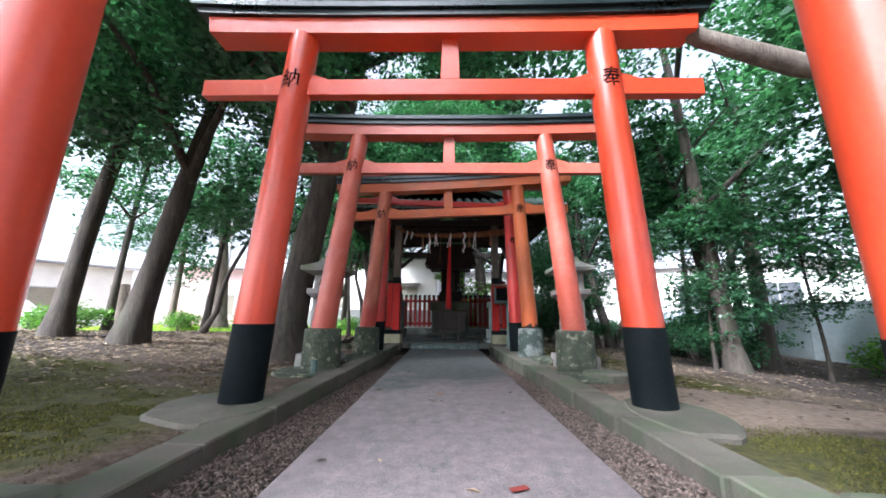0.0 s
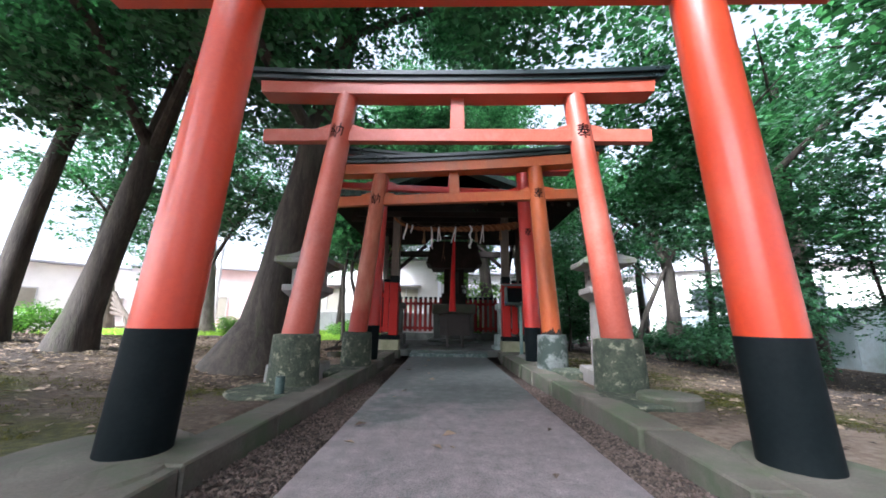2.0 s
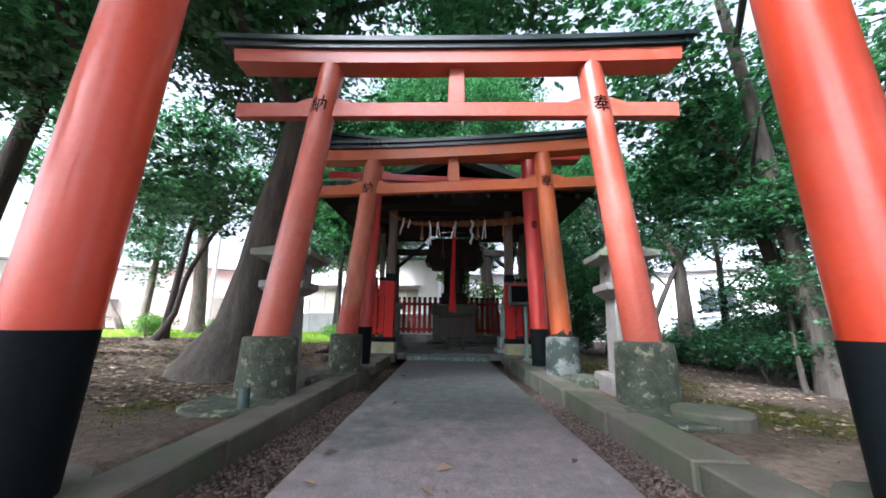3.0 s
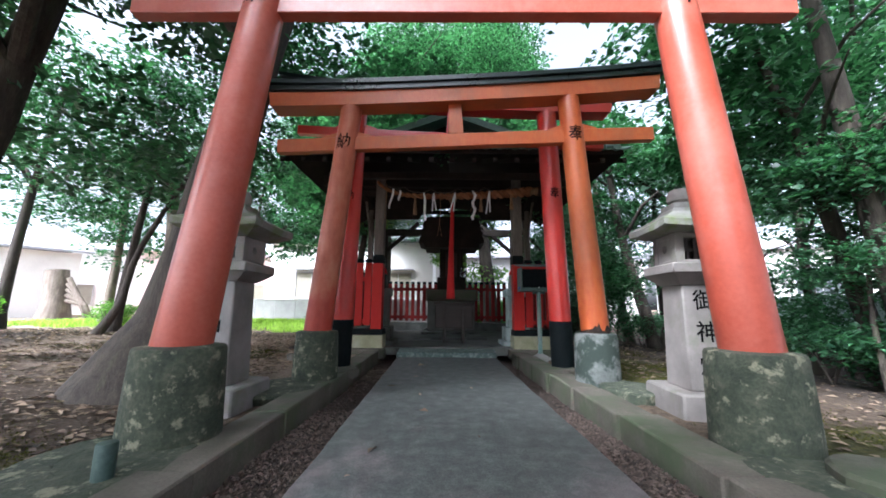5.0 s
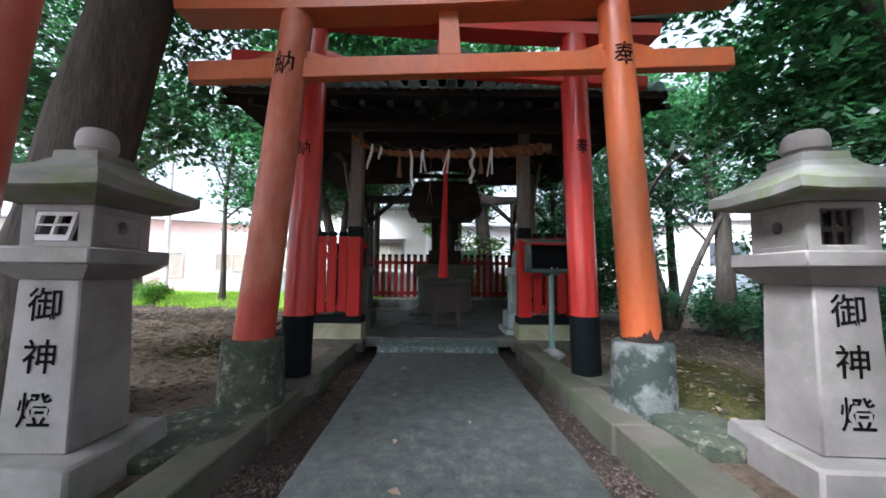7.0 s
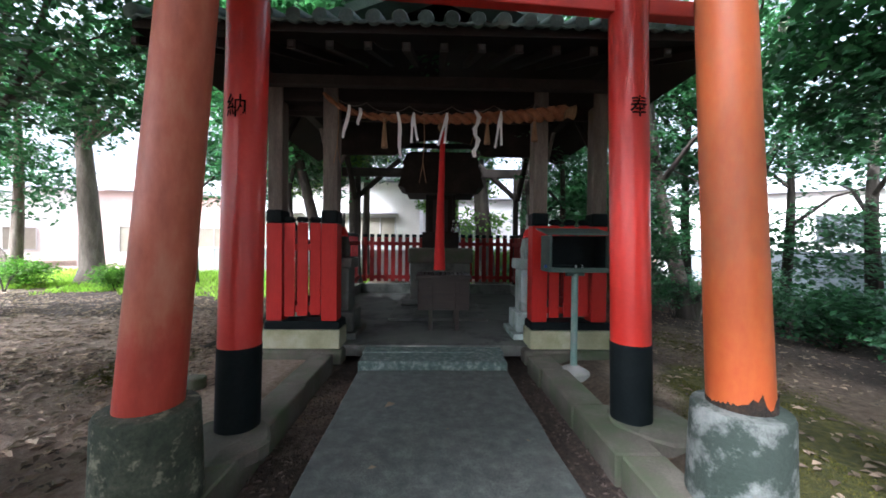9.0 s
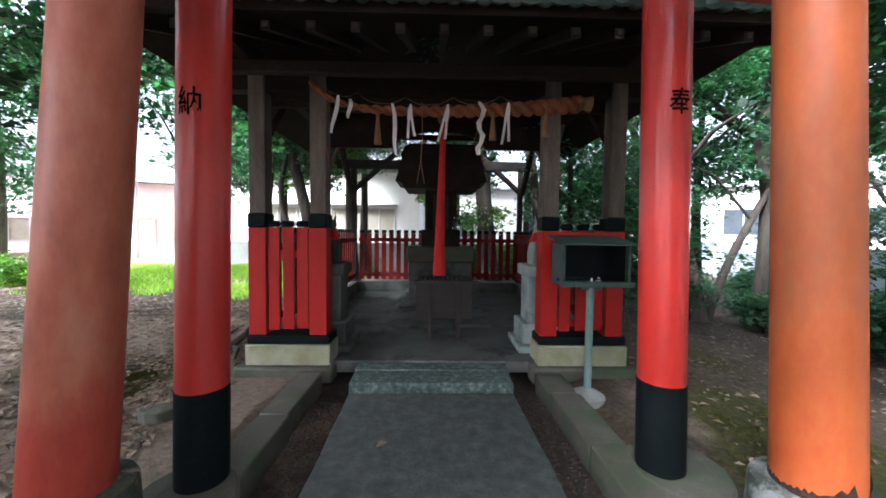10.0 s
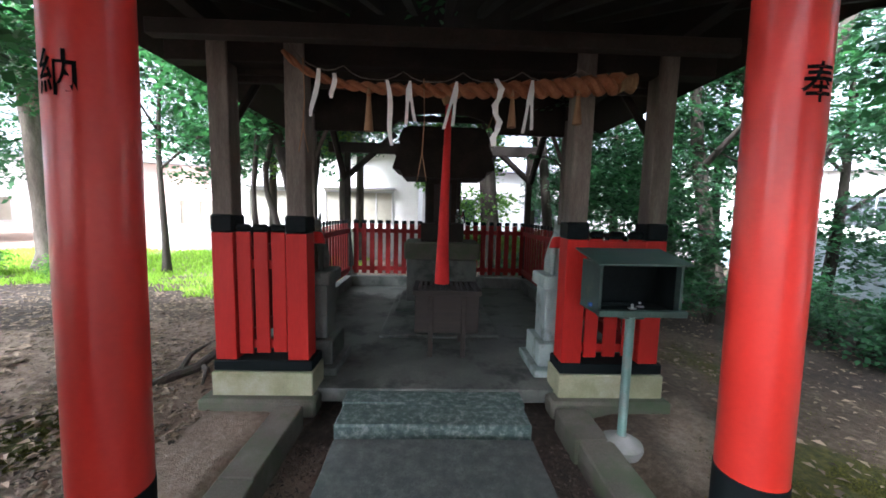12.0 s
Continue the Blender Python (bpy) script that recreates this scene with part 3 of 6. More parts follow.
def torii(g):
    red = M[g["red"]]
    gate = thing("torii_gate", g["label"], "torii gate", pose(0, g["y"], 0, 0, 0, g.get("turn_z", 0.0)), group="torii gates over the walkway")
    slope = g.get("slope", 0.0)
    mid = 0.5 * (g["nl"] + g["nr"])
    r0, r1 = g["r"]
    for side in (-1, 1):
        z0 = g["plinth"][0] - 0.03 if g.get("plinth") else 0.03
        z1 = g["kas"] + 0.04 + slope * (pillar_x(g, side, g["kas"]) - mid)
        if g.get("plinth"):
            top, pr = g["plinth"]
            px = pillar_x(g, side, top)
            bm = bmesh.new()
            lathe(bm, [(pr * 1.07, -0.1), (pr * 1.05, 0.1), (pr * 1.02, top * 0.6), (pr * 0.985, top - 0.02), (pr * 0.95, top), (pr * 0.7, top + 0.012)], px, 0, 40)
            for v in bm.verts:
                d = 1 + 0.02 * noise.noise((v.co.x * 5, g["y"] + v.co.y * 5, v.co.z * 6))
                v.co.x, v.co.y = px + (v.co.x - px) * d, v.co.y * d
            part("plinth", bm, M[g["plinth_mat"][0 if side < 0 else 1]], gate, "weathered mossy concrete plinth")
        zs = [z0 + (z1 - z0) * i / 14 for i in range(15)]
        rings = []
        for z in zs:
            k = (z - z0) / (z1 - z0)
            rings.append(((pillar_x(g, side, z), 0, z), r0 + (r1 - r0) * k))
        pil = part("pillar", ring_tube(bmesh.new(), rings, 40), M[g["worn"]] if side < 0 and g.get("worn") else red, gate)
        if g.get("rot") and side > 0:
            bm = bmesh.new()
            rng = random.Random(9)
            low, high = [], []
            for i in range(48):
                a = 2 * math.pi * i / 48
                hh = 0.03 + 0.22 * abs(noise.noise((3 * math.cos(a), 3 * math.sin(a), 2.0))) + 0.05 * rng.random()
                rr = r0 + 0.004
                low.append(bm.verts.new((pillar_x(g, side, z0) + rr * math.cos(a), rr * math.sin(a), z0 + 0.02)))
                high.append(bm.verts.new((pillar_x(g, side, z0) + (rr - 0.001) * math.cos(a), (rr - 0.001) * math.sin(a), z0 + 0.03 + hh)))
            for i in range(48):
                bm.faces.new((low[i], low[(i + 1) % 48], high[(i + 1) % 48], high[i]))
            part("rotten_foot", bm, M["rot"], pil, "dark splintered rotten wood", smooth=False)
        if g.get("band"):
            zb = g["band"]
            bm = bmesh.new()
            ring_tube(bm, [((pillar_x(g, side, z), 0, z), r0 + (r1 - r0) * (z - z0) / (z1 - z0) + 0.004) for z in (0.01, 0.1, zb * 0.5, zb - 0.004, zb)], 40)
            part("base_band", bm, M["black_paint"], pil, "black-painted foot")
        # the brushed character on the pillar's face
        zk = g["kanji"] + g.get("kturn", slope) * (pillar_x(g, side, g["kanji"]) - mid)
        bm = written("奉" if side > 0 else "納", g.get("ksize", 0.25))
        bmesh.ops.subdivide_edges(bm, edges=[e for e in bm.edges if e.calc_length() > 0.05], cuts=2)
        for v in bm.verts:
            z = zk + v.co.y * 1.0
            rr = r0 + (r1 - r0) * (z - z0) / (z1 - z0) + 0.0035
            a = v.co.x * 0.85 / rr + g.get("turn", 0.0)
            v.co = Vector((pillar_x(g, side, z) + rr * math.sin(a), -rr * math.cos(a), z))
        part("character", bm, M["ink"], pil, "black brushed character", smooth=False)
    # tie beam with its wedges
    tilt = Matrix.Translation((mid, 0, g["nuki"])) @ Matrix.Rotation(-math.atan(slope), 4, "Y")
    hw = 0.5 * (g["nr"] - g["nl"])
    part("tie_beam", box(bmesh.new(), -hw, hw, -0.06, 0.06, -g["nh"], 0.0, 0.008, tilt), red, gate)
    for side in (-1, 1):
        for off in (-0.25, 0.25):
            cx = pillar_x(g, side, g["nuki"]) - mid + off
            bm = bmesh.new()
            s = 1 if off > 0 else -1
            prism(bm, [(cx - 0.10, 0.002), (cx + 0.10, 0.002), (cx + 0.10, 0.055 + 0.03 * -s), (cx - 0.10, 0.055 + 0.03 * s)], -0.035, 0.035)
            bmesh.ops.transform(bm, matrix=tilt, verts=bm.verts[:])
            part("wedge", bm, red, gate, smooth=False)
    # central strut
    sz1 = g["kas"] - g["nuki"] + 0.02
    part("strut", box(bmesh.new(), g.get("sx", 0) - 0.11, g.get("sx", 0) + 0.11, -0.05, 0.05, 0.0, sz1, 0.006, tilt, 0.86), red, gate)
    # lintel that rises a little at both ends, and its black sheet roof
    def swept(y0, y1, low, high, half, lift, cut, crown=0.0):
        bm = bmesh.new()
        n = 24
        rows = []
        for i in range(n + 1):
            u = -1 + 2 * i / n
            up = lift * abs(u) ** 2.6
            row = []
            for yy, zz in ((y0, low), (y1, low), (y1, high), (0.5 * (y0 + y1), high + crown), (y0, high)):
                x = u * (half + (cut if zz > low else 0.0))
                row.append(bm.verts.new((x, yy, zz + up)))
            rows.append(row)
        for a, b in zip(rows, rows[1:]):
            for i in range(5):
                bm.faces.new((a[i], a[(i + 1) % 5], b[(i + 1) % 5], b[i]))
        bm.faces.new(rows[0])
        bm.faces.new(rows[-1])
        bmesh.ops.transform(bm, matrix=Matrix.Translation((mid, 0, g["kas"])) @ Matrix.Rotation(-math.atan(g.get("kslope", slope)), 4, "Y"), verts=bm.verts[:])
        return bm
    lift = g.get("lift", 0.07)
    part("lintel", swept(-0.15, 0.15, 0.0, g["kh"], g["kw"] - 0.03, lift, 0.03), red, gate)
    part("lintel_fascia", swept(-0.19, 0.19, g["kh"] + 0.002, g["kh"] + 0.075, g["kw"] + 0.10, lift * 1.6, 0.04), M["cap_metal"], gate, "black sheet-metal fascia")
    part("roof_cap", swept(-0.23, 0.23, g["kh"] + 0.078, g["kh"] + 0.145, g["kw"] + 0.17, lift * 1.9, 0.05, 0.07), M["cap_metal"], gate, "dark green-black sheet-metal cap")
    return gate


GATES = [
    dict(y=4.12, lx=(-1.90, -1.66), rx=(2.08, 1.86), r=(0.195, 0.165), nl=-2.70, nr=2.93, nuki=3.53, nh=0.2, kas=4.10, kh=0.2, kw=2.82, kanji=3.43, band=0.80, red="verm_bright", sx=0,
         label="bright vermilion wooden torii gate with black feet"),
    dict(y=6.375, lx=(-1.893, -1.59), rx=(2.097, 1.86), r=(0.195, 0.165), nl=-2.69, nr=2.95, nuki=3.53, nh=0.2, kas=4.05, kh=0.2, lift=0.035, kw=2.80, kanji=3.45, band=0.80, red="verm_bright", sx=0,
         label="bright vermilion wooden torii gate with black feet"),
    dict(y=8.88, lx=(-2.08, -1.56), rx=(2.28, 1.86), r=(0.20, 0.155), lift=0.04, nl=-2.77, nr=2.93, nuki=3.655, nh=0.2, kas=4.17, kh=0.19, kw=2.93, kanji=3.55, plinth=(0.68, 0.302),
         plinth_mat=("moss_concrete", "moss_concrete"), red="verm_faded", sx=0.03, label="faded pinkish-red torii gate on mossy concrete plinths"),
    dict(y=11.03, lx=(-1.80, -1.44), rx=(1.99, 1.76), r=(0.18, 0.15), nl=-2.49, nr=2.94, nuki=3.47, nh=0.2, kas=3.93, kh=0.21, kw=2.84, kanji=3.35, plinth=(0.655, 0.27),
         plinth_mat=("moss_concrete", "grey_concrete"), red="verm_orange", worn="verm_graded", rot=True, slope=0.042, kslope=0.055, sx=-0.13, lift=0.05, label="weathered orange torii gate leaning on concrete plinths"),
    dict(y=12.0, turn_z=2.2, lx=(-1.70, -1.60), rx=(1.84, 1.73), r=(0.175, 0.165), ksize=0.20, nl=-2.60, nr=2.71, nuki=3.97, nh=0.15, kas=4.40, kh=0.17, kw=2.8, kanji=2.82, kturn=0.033, band=0.78, red="verm_red", slope=-0.03, sx=0,
         label="glossy red torii gate with black feet before the shrine"),
]
for g in GATES:
    torii(g)


# ---- stone lanterns ----
def lantern(x, y, turn, window, mat, label, levels, eave, lean, knob):
    """A square lantern; levels: top of platform, of fire box, eave's under and upper edge, neck, knob; lean: shift of the upper stones."""
    lan = thing("stone_lantern", label, "stone lantern", pose(x, y, 0.0, 0, 0, turn), group="pair of stone lanterns")
    st = M[mat]
    zp, zf, ze, zu, zn, zk = levels
    part("base", box(bmesh.new(), -0.39, 0.39, -0.39, 0.39, -0.22, 0.20, 0.02, None, 0.95), st, lan)
    part("shaft", box(bmesh.new(), -0.215, 0.215, -0.215, 0.215, 0.20, 1.23, 0.012, None, 0.90), st, lan)
    bm = bmesh.new()
    box(bm, -0.20, 0.20, -0.20, 0.20, 1.23, zp - 0.105, 0.0, None, 1.52)
    box(bm, -0.315, 0.315, -0.315, 0.315, zp - 0.103, zp, 0.012)
    for v in bm.verts:
        v.co.x += lean * 0.75 * (1 if v.co.z > 1.24 else 0.3)
    part("platform", bm, st, lan)
    upper = []
    # the fire box: four corner posts, a sill, a head, and walls with openings
    fire = part("fire_box", box(bmesh.new(), -0.16, 0.16, -0.16, 0.16, zp, zp + 0.02), M["dark_wood"], lan)
    upper.append(fire)
    # dark board set across the fire box in place of the shade within
    part("lining", box(bmesh.new(), -0.15, 0.15, -0.02, 0.02, zp + 0.02, zf - 0.02), M["dark_wood"], fire, smooth=False)
    bm = bmesh.new()
    for sx in (-1, 1):
        for sy in (-1, 1):
            box(bm, sx * 0.175 - 0.045, sx * 0.175 + 0.045, sy * 0.175 - 0.045, sy * 0.175 + 0.045, zp, zf, 0.006)
    box(bm, -0.218, 0.218, -0.218, 0.218, zf - 0.05, zf, 0.006)
    box(bm, -0.218, 0.218, -0.218, 0.218, zp, zp + 0.04, 0.006)
    part("frame", bm, st, fire)
    # side walls with a round hole
    zc, hz = (zp + zf) / 2 + 0.01, (zf - zp) / 2
    for sx in (-1, 1):
        bm = bmesh.new()
        n = 20
        inner, outer = [], []
        for i in range(n):
            a = 2 * math.pi * i / n
            c, s = math.cos(a), math.sin(a)
            q = 1.0 / max(abs(c), abs(s))
            inner.append((0.042 * c, zc + 0.042 * s))
            outer.append((0.14 * q * c, zc - 0.01 + hz * q * s * 0.95))
        for xx in (sx * 0.212, sx * 0.15):
            vi = [bm.verts.new((xx, py, pz)) for py, pz in inner]
            vo = [bm.verts.new((xx, py, pz)) for py, pz in outer]
            for i in range(n):
                bm.faces.new((vi[i], vi[(i + 1) % n], vo[(i + 1) % n], vo[i]))
            if xx == sx * 0.212:
                first = vi
            else:
                for i in range(n):
                    bm.faces.new((first[i], first[(i + 1) % n], vi[(i + 1) % n], vi[i]))
        part("side_wall", bm, st, fire, smooth=False)
    # front and back lattice
    zb, zt = zp + 0.042, zf - 0.052
    for sy in (-1, 1):
        bm = bmesh.new()
        if window:
            # a pale board with four panes cut out, slipped askew in its opening
            yy = sy * 0.205
            h = zt - zb
            for x0, x1 in ((-0.15, -0.118), (-0.026, -0.008), (0.075, 0.10)):
                box(bm, x0, x1, yy - 0.012, yy + 0.012, zb, zt)
            for z0, z1 in ((0.0, 0.20), (0.51, 0.58), (0.87, 1.0)):
                box(bm, -0.149, 0.099, yy - 0.011, yy + 0.011, zb + h * z0, zb + h * z1)
            for v in bm.verts:
                v.co.x += 0.30 * (v.co.z - zb - 0.5 * h)
            part("lattice", bm, M["granite_pale"], fire, "pale lattice board slipped askew", smooth=False)
        else:
            yy = sy * 0.13
            for x0 in (-0.06, 0.02, 0.09):
                box(bm, x0 - 0.014, x0 + 0.014, yy - 0.012, yy + 0.012, zb, zt)
            box(bm, -0.13, 0.13, yy - 0.010, yy + 0.010, zb + 0.09, zb + 0.125)
            part("lattice", bm, M["box_wood"], fire, "dark weathered wooden lattice", smooth=False)
    # roof with hollowed slopes, an eave face, a neck block and a drum knob
    bm = bmesh.new()
    loops = []
    zr = zn - 0.06
    for half, z, lift in ((0.27, zf, 0), (eave - 0.02, ze, 0.012), (eave, ze + 0.012, 0.015), (eave, zu, 0.022), (eave * 0.72, zu + 0.36 * (zr - zu), 0.01), (eave * 0.46, zu + 0.76 * (zr - zu), 0.0),
                          (0.155, zr, 0.0), (0.145, zr + 0.004, 0.0), (0.142, zn, 0.0)):
        loop = []
        for sx, sy in ((-1, -1), (-0.5, -1), (0, -1), (0.5, -1), (1, -1), (1, -0.5), (1, 0), (1, 0.5), (1, 1), (0.5, 1), (0, 1), (-0.5, 1), (-1, 1), (-1, 0.5), (-1, 0), (-1, -0.5)):
            w = 0.006 * noise.noise((sx * 3 + x, sy * 3, z * 9))
            loop.append(bm.verts.new((sx * half + w, sy * half - w, z + (lift if abs(sx * sy) == 1 else 0.0) + w)))
        loops.append(loop)
    for a, b in zip(loops, loops[1:]):
        for i in range(16):
            bm.faces.new((a[i], a[(i + 1) % 16], b[(i + 1) % 16], b[i]))
    bm.faces.new(loops[0])
    bm.faces.new(loops[-1])
    upper.append(part("roof", bm, M["granite_mossy"], lan, "roof stone with thin green moss", smooth=False))
    bm = bmesh.new()
    dk = zk - zn
    lathe(bm, [(0.001, zn - 0.004), (knob * 0.78, zn - 0.002), (knob * 0.84, zn + 0.14 * dk), (knob * 0.97, zn + 0.22 * dk), (knob, zn + 0.42 * dk), (knob * 0.94, zn + 0.72 * dk), (knob * 0.78, zn + 0.92 * dk), (knob * 0.5, zk), (0.0005, zk + 0.006)], 0, 0, 28)
    upper.append(part("knob", bm, st, lan))
    for o in upper:
        o.location.x += lean
    # the three characters down the shaft
    for i, ch in enumerate("御神燈"):
        bm = written(ch, 0.215)
        for v in bm.verts:
            z = 1.06 - 0.31 * i + v.co.y
            v.co = Vector((v.co.x, -0.215 * (1 - 0.10 * (z - 0.2) / 1.03) - 0.004, z))
        part("character", bm, M["ink"], lan, "black carved character", smooth=False)
    return lan


lantern(-2.38, 9.98, 0, True, "granite", "square grey granite lantern with lattice window and carved characters", (1.425, 1.695, 1.755, 1.835, 2.06, 2.245), 0.43, 0.045, 0.115)
lantern(2.56, 9.98, -4, False, "granite_warm_dim", "square granite lantern with mossy roof and round side hole", (1.445, 1.765, 1.79, 1.865, 2.11, 2.29), 0.40, -0.015, 0.13)


# ---- flat footing slabs, loose stones and a pipe stub ----
def flat_stone(x, y, rx, ry, z0, z1, turn, mat, label, seed, name="stone_slab"):
    rng = random.Random(seed)
    n = 26
    bm = bmesh.new()
    rad = [0.97 + 0.16 * noise.noise((1.6 * math.cos(2 * math.pi * i / n) + seed, 1.6 * math.sin(2 * math.pi * i / n), 0.5)) + rng.uniform(-0.012, 0.012) for i in range(n)]
    loops = []
    for k, z in ((1.0, z0), (1.02, z1 - 0.02), (0.95, z1), (0.5, z1 + 0.006)):
        loops.append([bm.verts.new((rx * k * rad[i] * math.cos(2 * math.pi * i / n), ry * k * rad[i] * math.sin(2 * math.pi * i / n), z + rng.uniform(-0.004, 0.004))) for i in range(n)])
    for a, b in zip(loops, loops[1:]):
        for i in range(n):
            bm.faces.new((a[i], a[(i + 1) % n], b[(i + 1) % n], b[i]))
    bm.faces.new(loops[0])
    bm.faces.new(loops[-1])
    ob = part(name, bm, M[mat], smooth=False)
    ob.matrix_basis = pose(x, y, 0, 0, 0, turn)
    return tagged(ob, label, "stone slab" if name == "stone_slab" else "stone")


flat_stone(-2.05, 6.2, 0.52, 0.66, -0.06, 0.062, 20, "kerb_stone", "flat grey footing slab under a torii pillar", 1)
flat_stone(2.16, 6.15, 0.40, 0.72, -0.06, 0.064, -8, "kerb_stone", "flat grey footing slab under a torii pillar", 2)
flat_stone(-1.98, 3.9, 0.6, 0.8, -0.06, 0.058, 0, "kerb_stone", "flat grey footing slab under a torii pillar", 3)
flat_stone(2.16, 3.9, 0.55, 0.8, -0.06, 0.058, 0, "kerb_stone", "flat grey footing slab under a torii pillar", 4)
flat_stone(-2.1, 8.5, 0.5, 0.55, -0.05, 0.055, 10, "moss_concrete", "broken mossy slab beside a plinth", 5)
flat_stone(2.42, 8.2, 0.34, 0.30, -0.05, 0.13, -30, "kerb_stone", "loose flat grey stone beside a plinth", 6, "loose_stone")
flat_stone(2.12, 8.35, 0.36, 0.5, -0.05, 0.06, 0, "moss_concrete", "mossy slab at the foot of a plinth", 7)
flat_stone(-1.95, 10.55, 0.42, 0.55, -0.05, 0.06, 0, "moss_concrete", "mossy slab at the foot of a plinth", 8)
flat_stone(2.12, 10.55, 0.34, 0.40, -0.05, 0.09, 0, "moss_concrete", "mossy lump of concrete beside a plinth", 9)
flat_stone(-1.72, 11.72, 0.36, 0.42, -0.05, 0.075, 0, "kerb_stone", "concrete footing round a gate foot", 10)
flat_stone(1.98, 12.05, 0.36, 0.42, -0.05, 0.075, 0, "kerb_stone", "concrete footing round a gate foot", 11)
flat_stone(-2.75, 12.9, 0.16, 0.12, -0.05, 0.13, 20, "kerb_stone", "small dark stone on the earth", 13, "loose_stone")
stub = thing("pipe_stub", "short grey-green pipe stub standing in the kerb", "pipe", pose(-1.87, 8.22, 0))
part("pipe", lathe(bmesh.new(), [(0.05, -0.05), (0.05, 0.23), (0.046, 0.24), (0.001, 0.242)], 0, 0, 16), M["green_metal"], stub)


# ---- the shrine pavilion ----
pav = thing("shrine_pavilion", "open dark timber shrine pavilion with tiled roof over red fencing", "shrine pavilion", pose(0, 0, 0))
FL = 0.11
part("floor_slab", box(bmesh.new(), -2.62, 2.72, 14.30, 21.0, -0.06, FL, 0.01), M["floor_stone"], pav)
POSTS = [(-2.3925, 14.33), (-1.5775, 14.33), (1.5975, 14.33), (2.5125, 14.33), (-2.42, 17.3), (2.53, 17.3), (-2.45, 20.3), (2.60, 20.3)]
for i, (x, y) in enumerate(POSTS):
    w = 0.11 if i < 4 else 0.075
    z0 = 0.46 if i < 4 else FL
    m = M["old_wood"] if i < 6 else M["dark_wood"]
    part("post", box(bmesh.new(), x - w, x + w, y - w, y + w, z0, 4.05, 0.012), m, pav, "grey weathered post" if i < 4 else "")
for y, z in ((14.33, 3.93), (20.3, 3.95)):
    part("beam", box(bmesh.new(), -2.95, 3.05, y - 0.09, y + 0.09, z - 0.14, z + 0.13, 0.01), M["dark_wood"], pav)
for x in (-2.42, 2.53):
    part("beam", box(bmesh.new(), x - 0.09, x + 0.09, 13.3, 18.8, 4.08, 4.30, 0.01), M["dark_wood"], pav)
# dark board added behind the posts, standing for the shade under the roof
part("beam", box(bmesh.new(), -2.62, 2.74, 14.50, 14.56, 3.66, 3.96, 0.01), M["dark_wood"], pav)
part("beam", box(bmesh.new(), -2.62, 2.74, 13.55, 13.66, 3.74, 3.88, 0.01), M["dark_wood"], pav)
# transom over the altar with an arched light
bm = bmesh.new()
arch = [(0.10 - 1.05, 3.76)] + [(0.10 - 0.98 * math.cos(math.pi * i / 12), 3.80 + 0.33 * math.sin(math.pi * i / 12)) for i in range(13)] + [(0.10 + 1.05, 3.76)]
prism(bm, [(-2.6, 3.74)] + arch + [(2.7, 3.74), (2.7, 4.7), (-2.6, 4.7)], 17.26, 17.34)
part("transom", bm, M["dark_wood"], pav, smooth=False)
part("rope_rail", box(bmesh.new(), -2.3, 2.4, 14.42, 14.46, 3.72, 3.80, 0.004), M["dark_wood"], pav)
# forked braces of the middle and back posts
for x, s in ((-2.42, 1), (2.53, -1)):
    xb = x - 0.12 * s
    part("brace", tube(bmesh.new(), [(xb, 20.3, 3.1), (xb + s * 1.40, 20.3, 4.35)], [0.085, 0.085], 6), M["dark_wood"], pav, smooth=False)
    part("brace", tube(bmesh.new(), [(xb, 20.3, 3.1), (xb, 19.0, 4.35)], [0.085, 0.085], 6), M["dark_wood"], pav, smooth=False)
    part("brace", tube(bmesh.new(), [(xb + s * 0.05, 20.2, 3.3), (xb - s * 0.12, 19.6, 4.3)], [0.03, 0.03], 6), M["old_wood"], pav, "pale thin brace", smooth=False)
    part("brace", tube(bmesh.new(), [(x, 17.3, 3.1), (x + s * 0.45, 17.3, 4.15)], [0.04, 0.04], 6), M["old_wood"], pav, "pale thin brace", smooth=False)
    part("brace", tube(bmesh.new(), [(x, 17.3, 3.1), (x, 16.4, 4.15)], [0.04, 0.04], 6), M["old_wood"], pav, "pale thin brace", smooth=False)
    part("brace", tube(bmesh.new(), [(x, 14.45, 3.1), (x, 15.3, 4.0)], [0.05, 0.05], 6), M["dark_wood"], pav, smooth=False)


# ceiling boards under the roof, rafters, hip-and-gable roof
roof = part("roof", bmesh.new(), M["tile_green"], pav)
bm = bmesh.new()
E0, E1, EY0, EY1 = -3.25, 3.40, 12.72, 18.9
def quad(*p):
    bm.faces.new([bm.verts.new(q) for q in p])
RX = 0.06
GY0, GY1, GH, GX = 14.6, 18.9, 5.35, 1.9
for dz in (0.0, 0.11):
    a, b, c, d = (E0, EY0, 3.94 + dz), (E1, EY0, 3.94 + dz), (E1, EY1, 3.94 + dz), (E0, EY1, 3.94 + dz)
    e, f, g2, h = (RX - GX, GY0, 4.78 + dz), (RX + GX, GY0, 4.78 + dz), (RX + GX, GY1, 4.78 + dz), (RX - GX, GY1, 4.78 + dz)
    r0, r1 = (RX, GY0, 5.55 + dz), (RX, GY1, 5.55 + dz)
    quad(a, b, f, e), quad(b, c, g2, f), quad(d, a, e, h)
    quad(e, r0, r1, h), quad(f, g2, r1, r0), quad(e, f, r0)
for p, q in (((E0, EY0), (E1, EY0)), ((E1, EY0), (E1, EY1)), ((E0, EY1), (E0, EY0))):
    quad((*p, 3.94), (*q, 3.94), (*q, 4.05), (*p, 4.05))
bmesh.ops.remove_doubles(bm, verts=bm.verts[:], dist=0.0005)
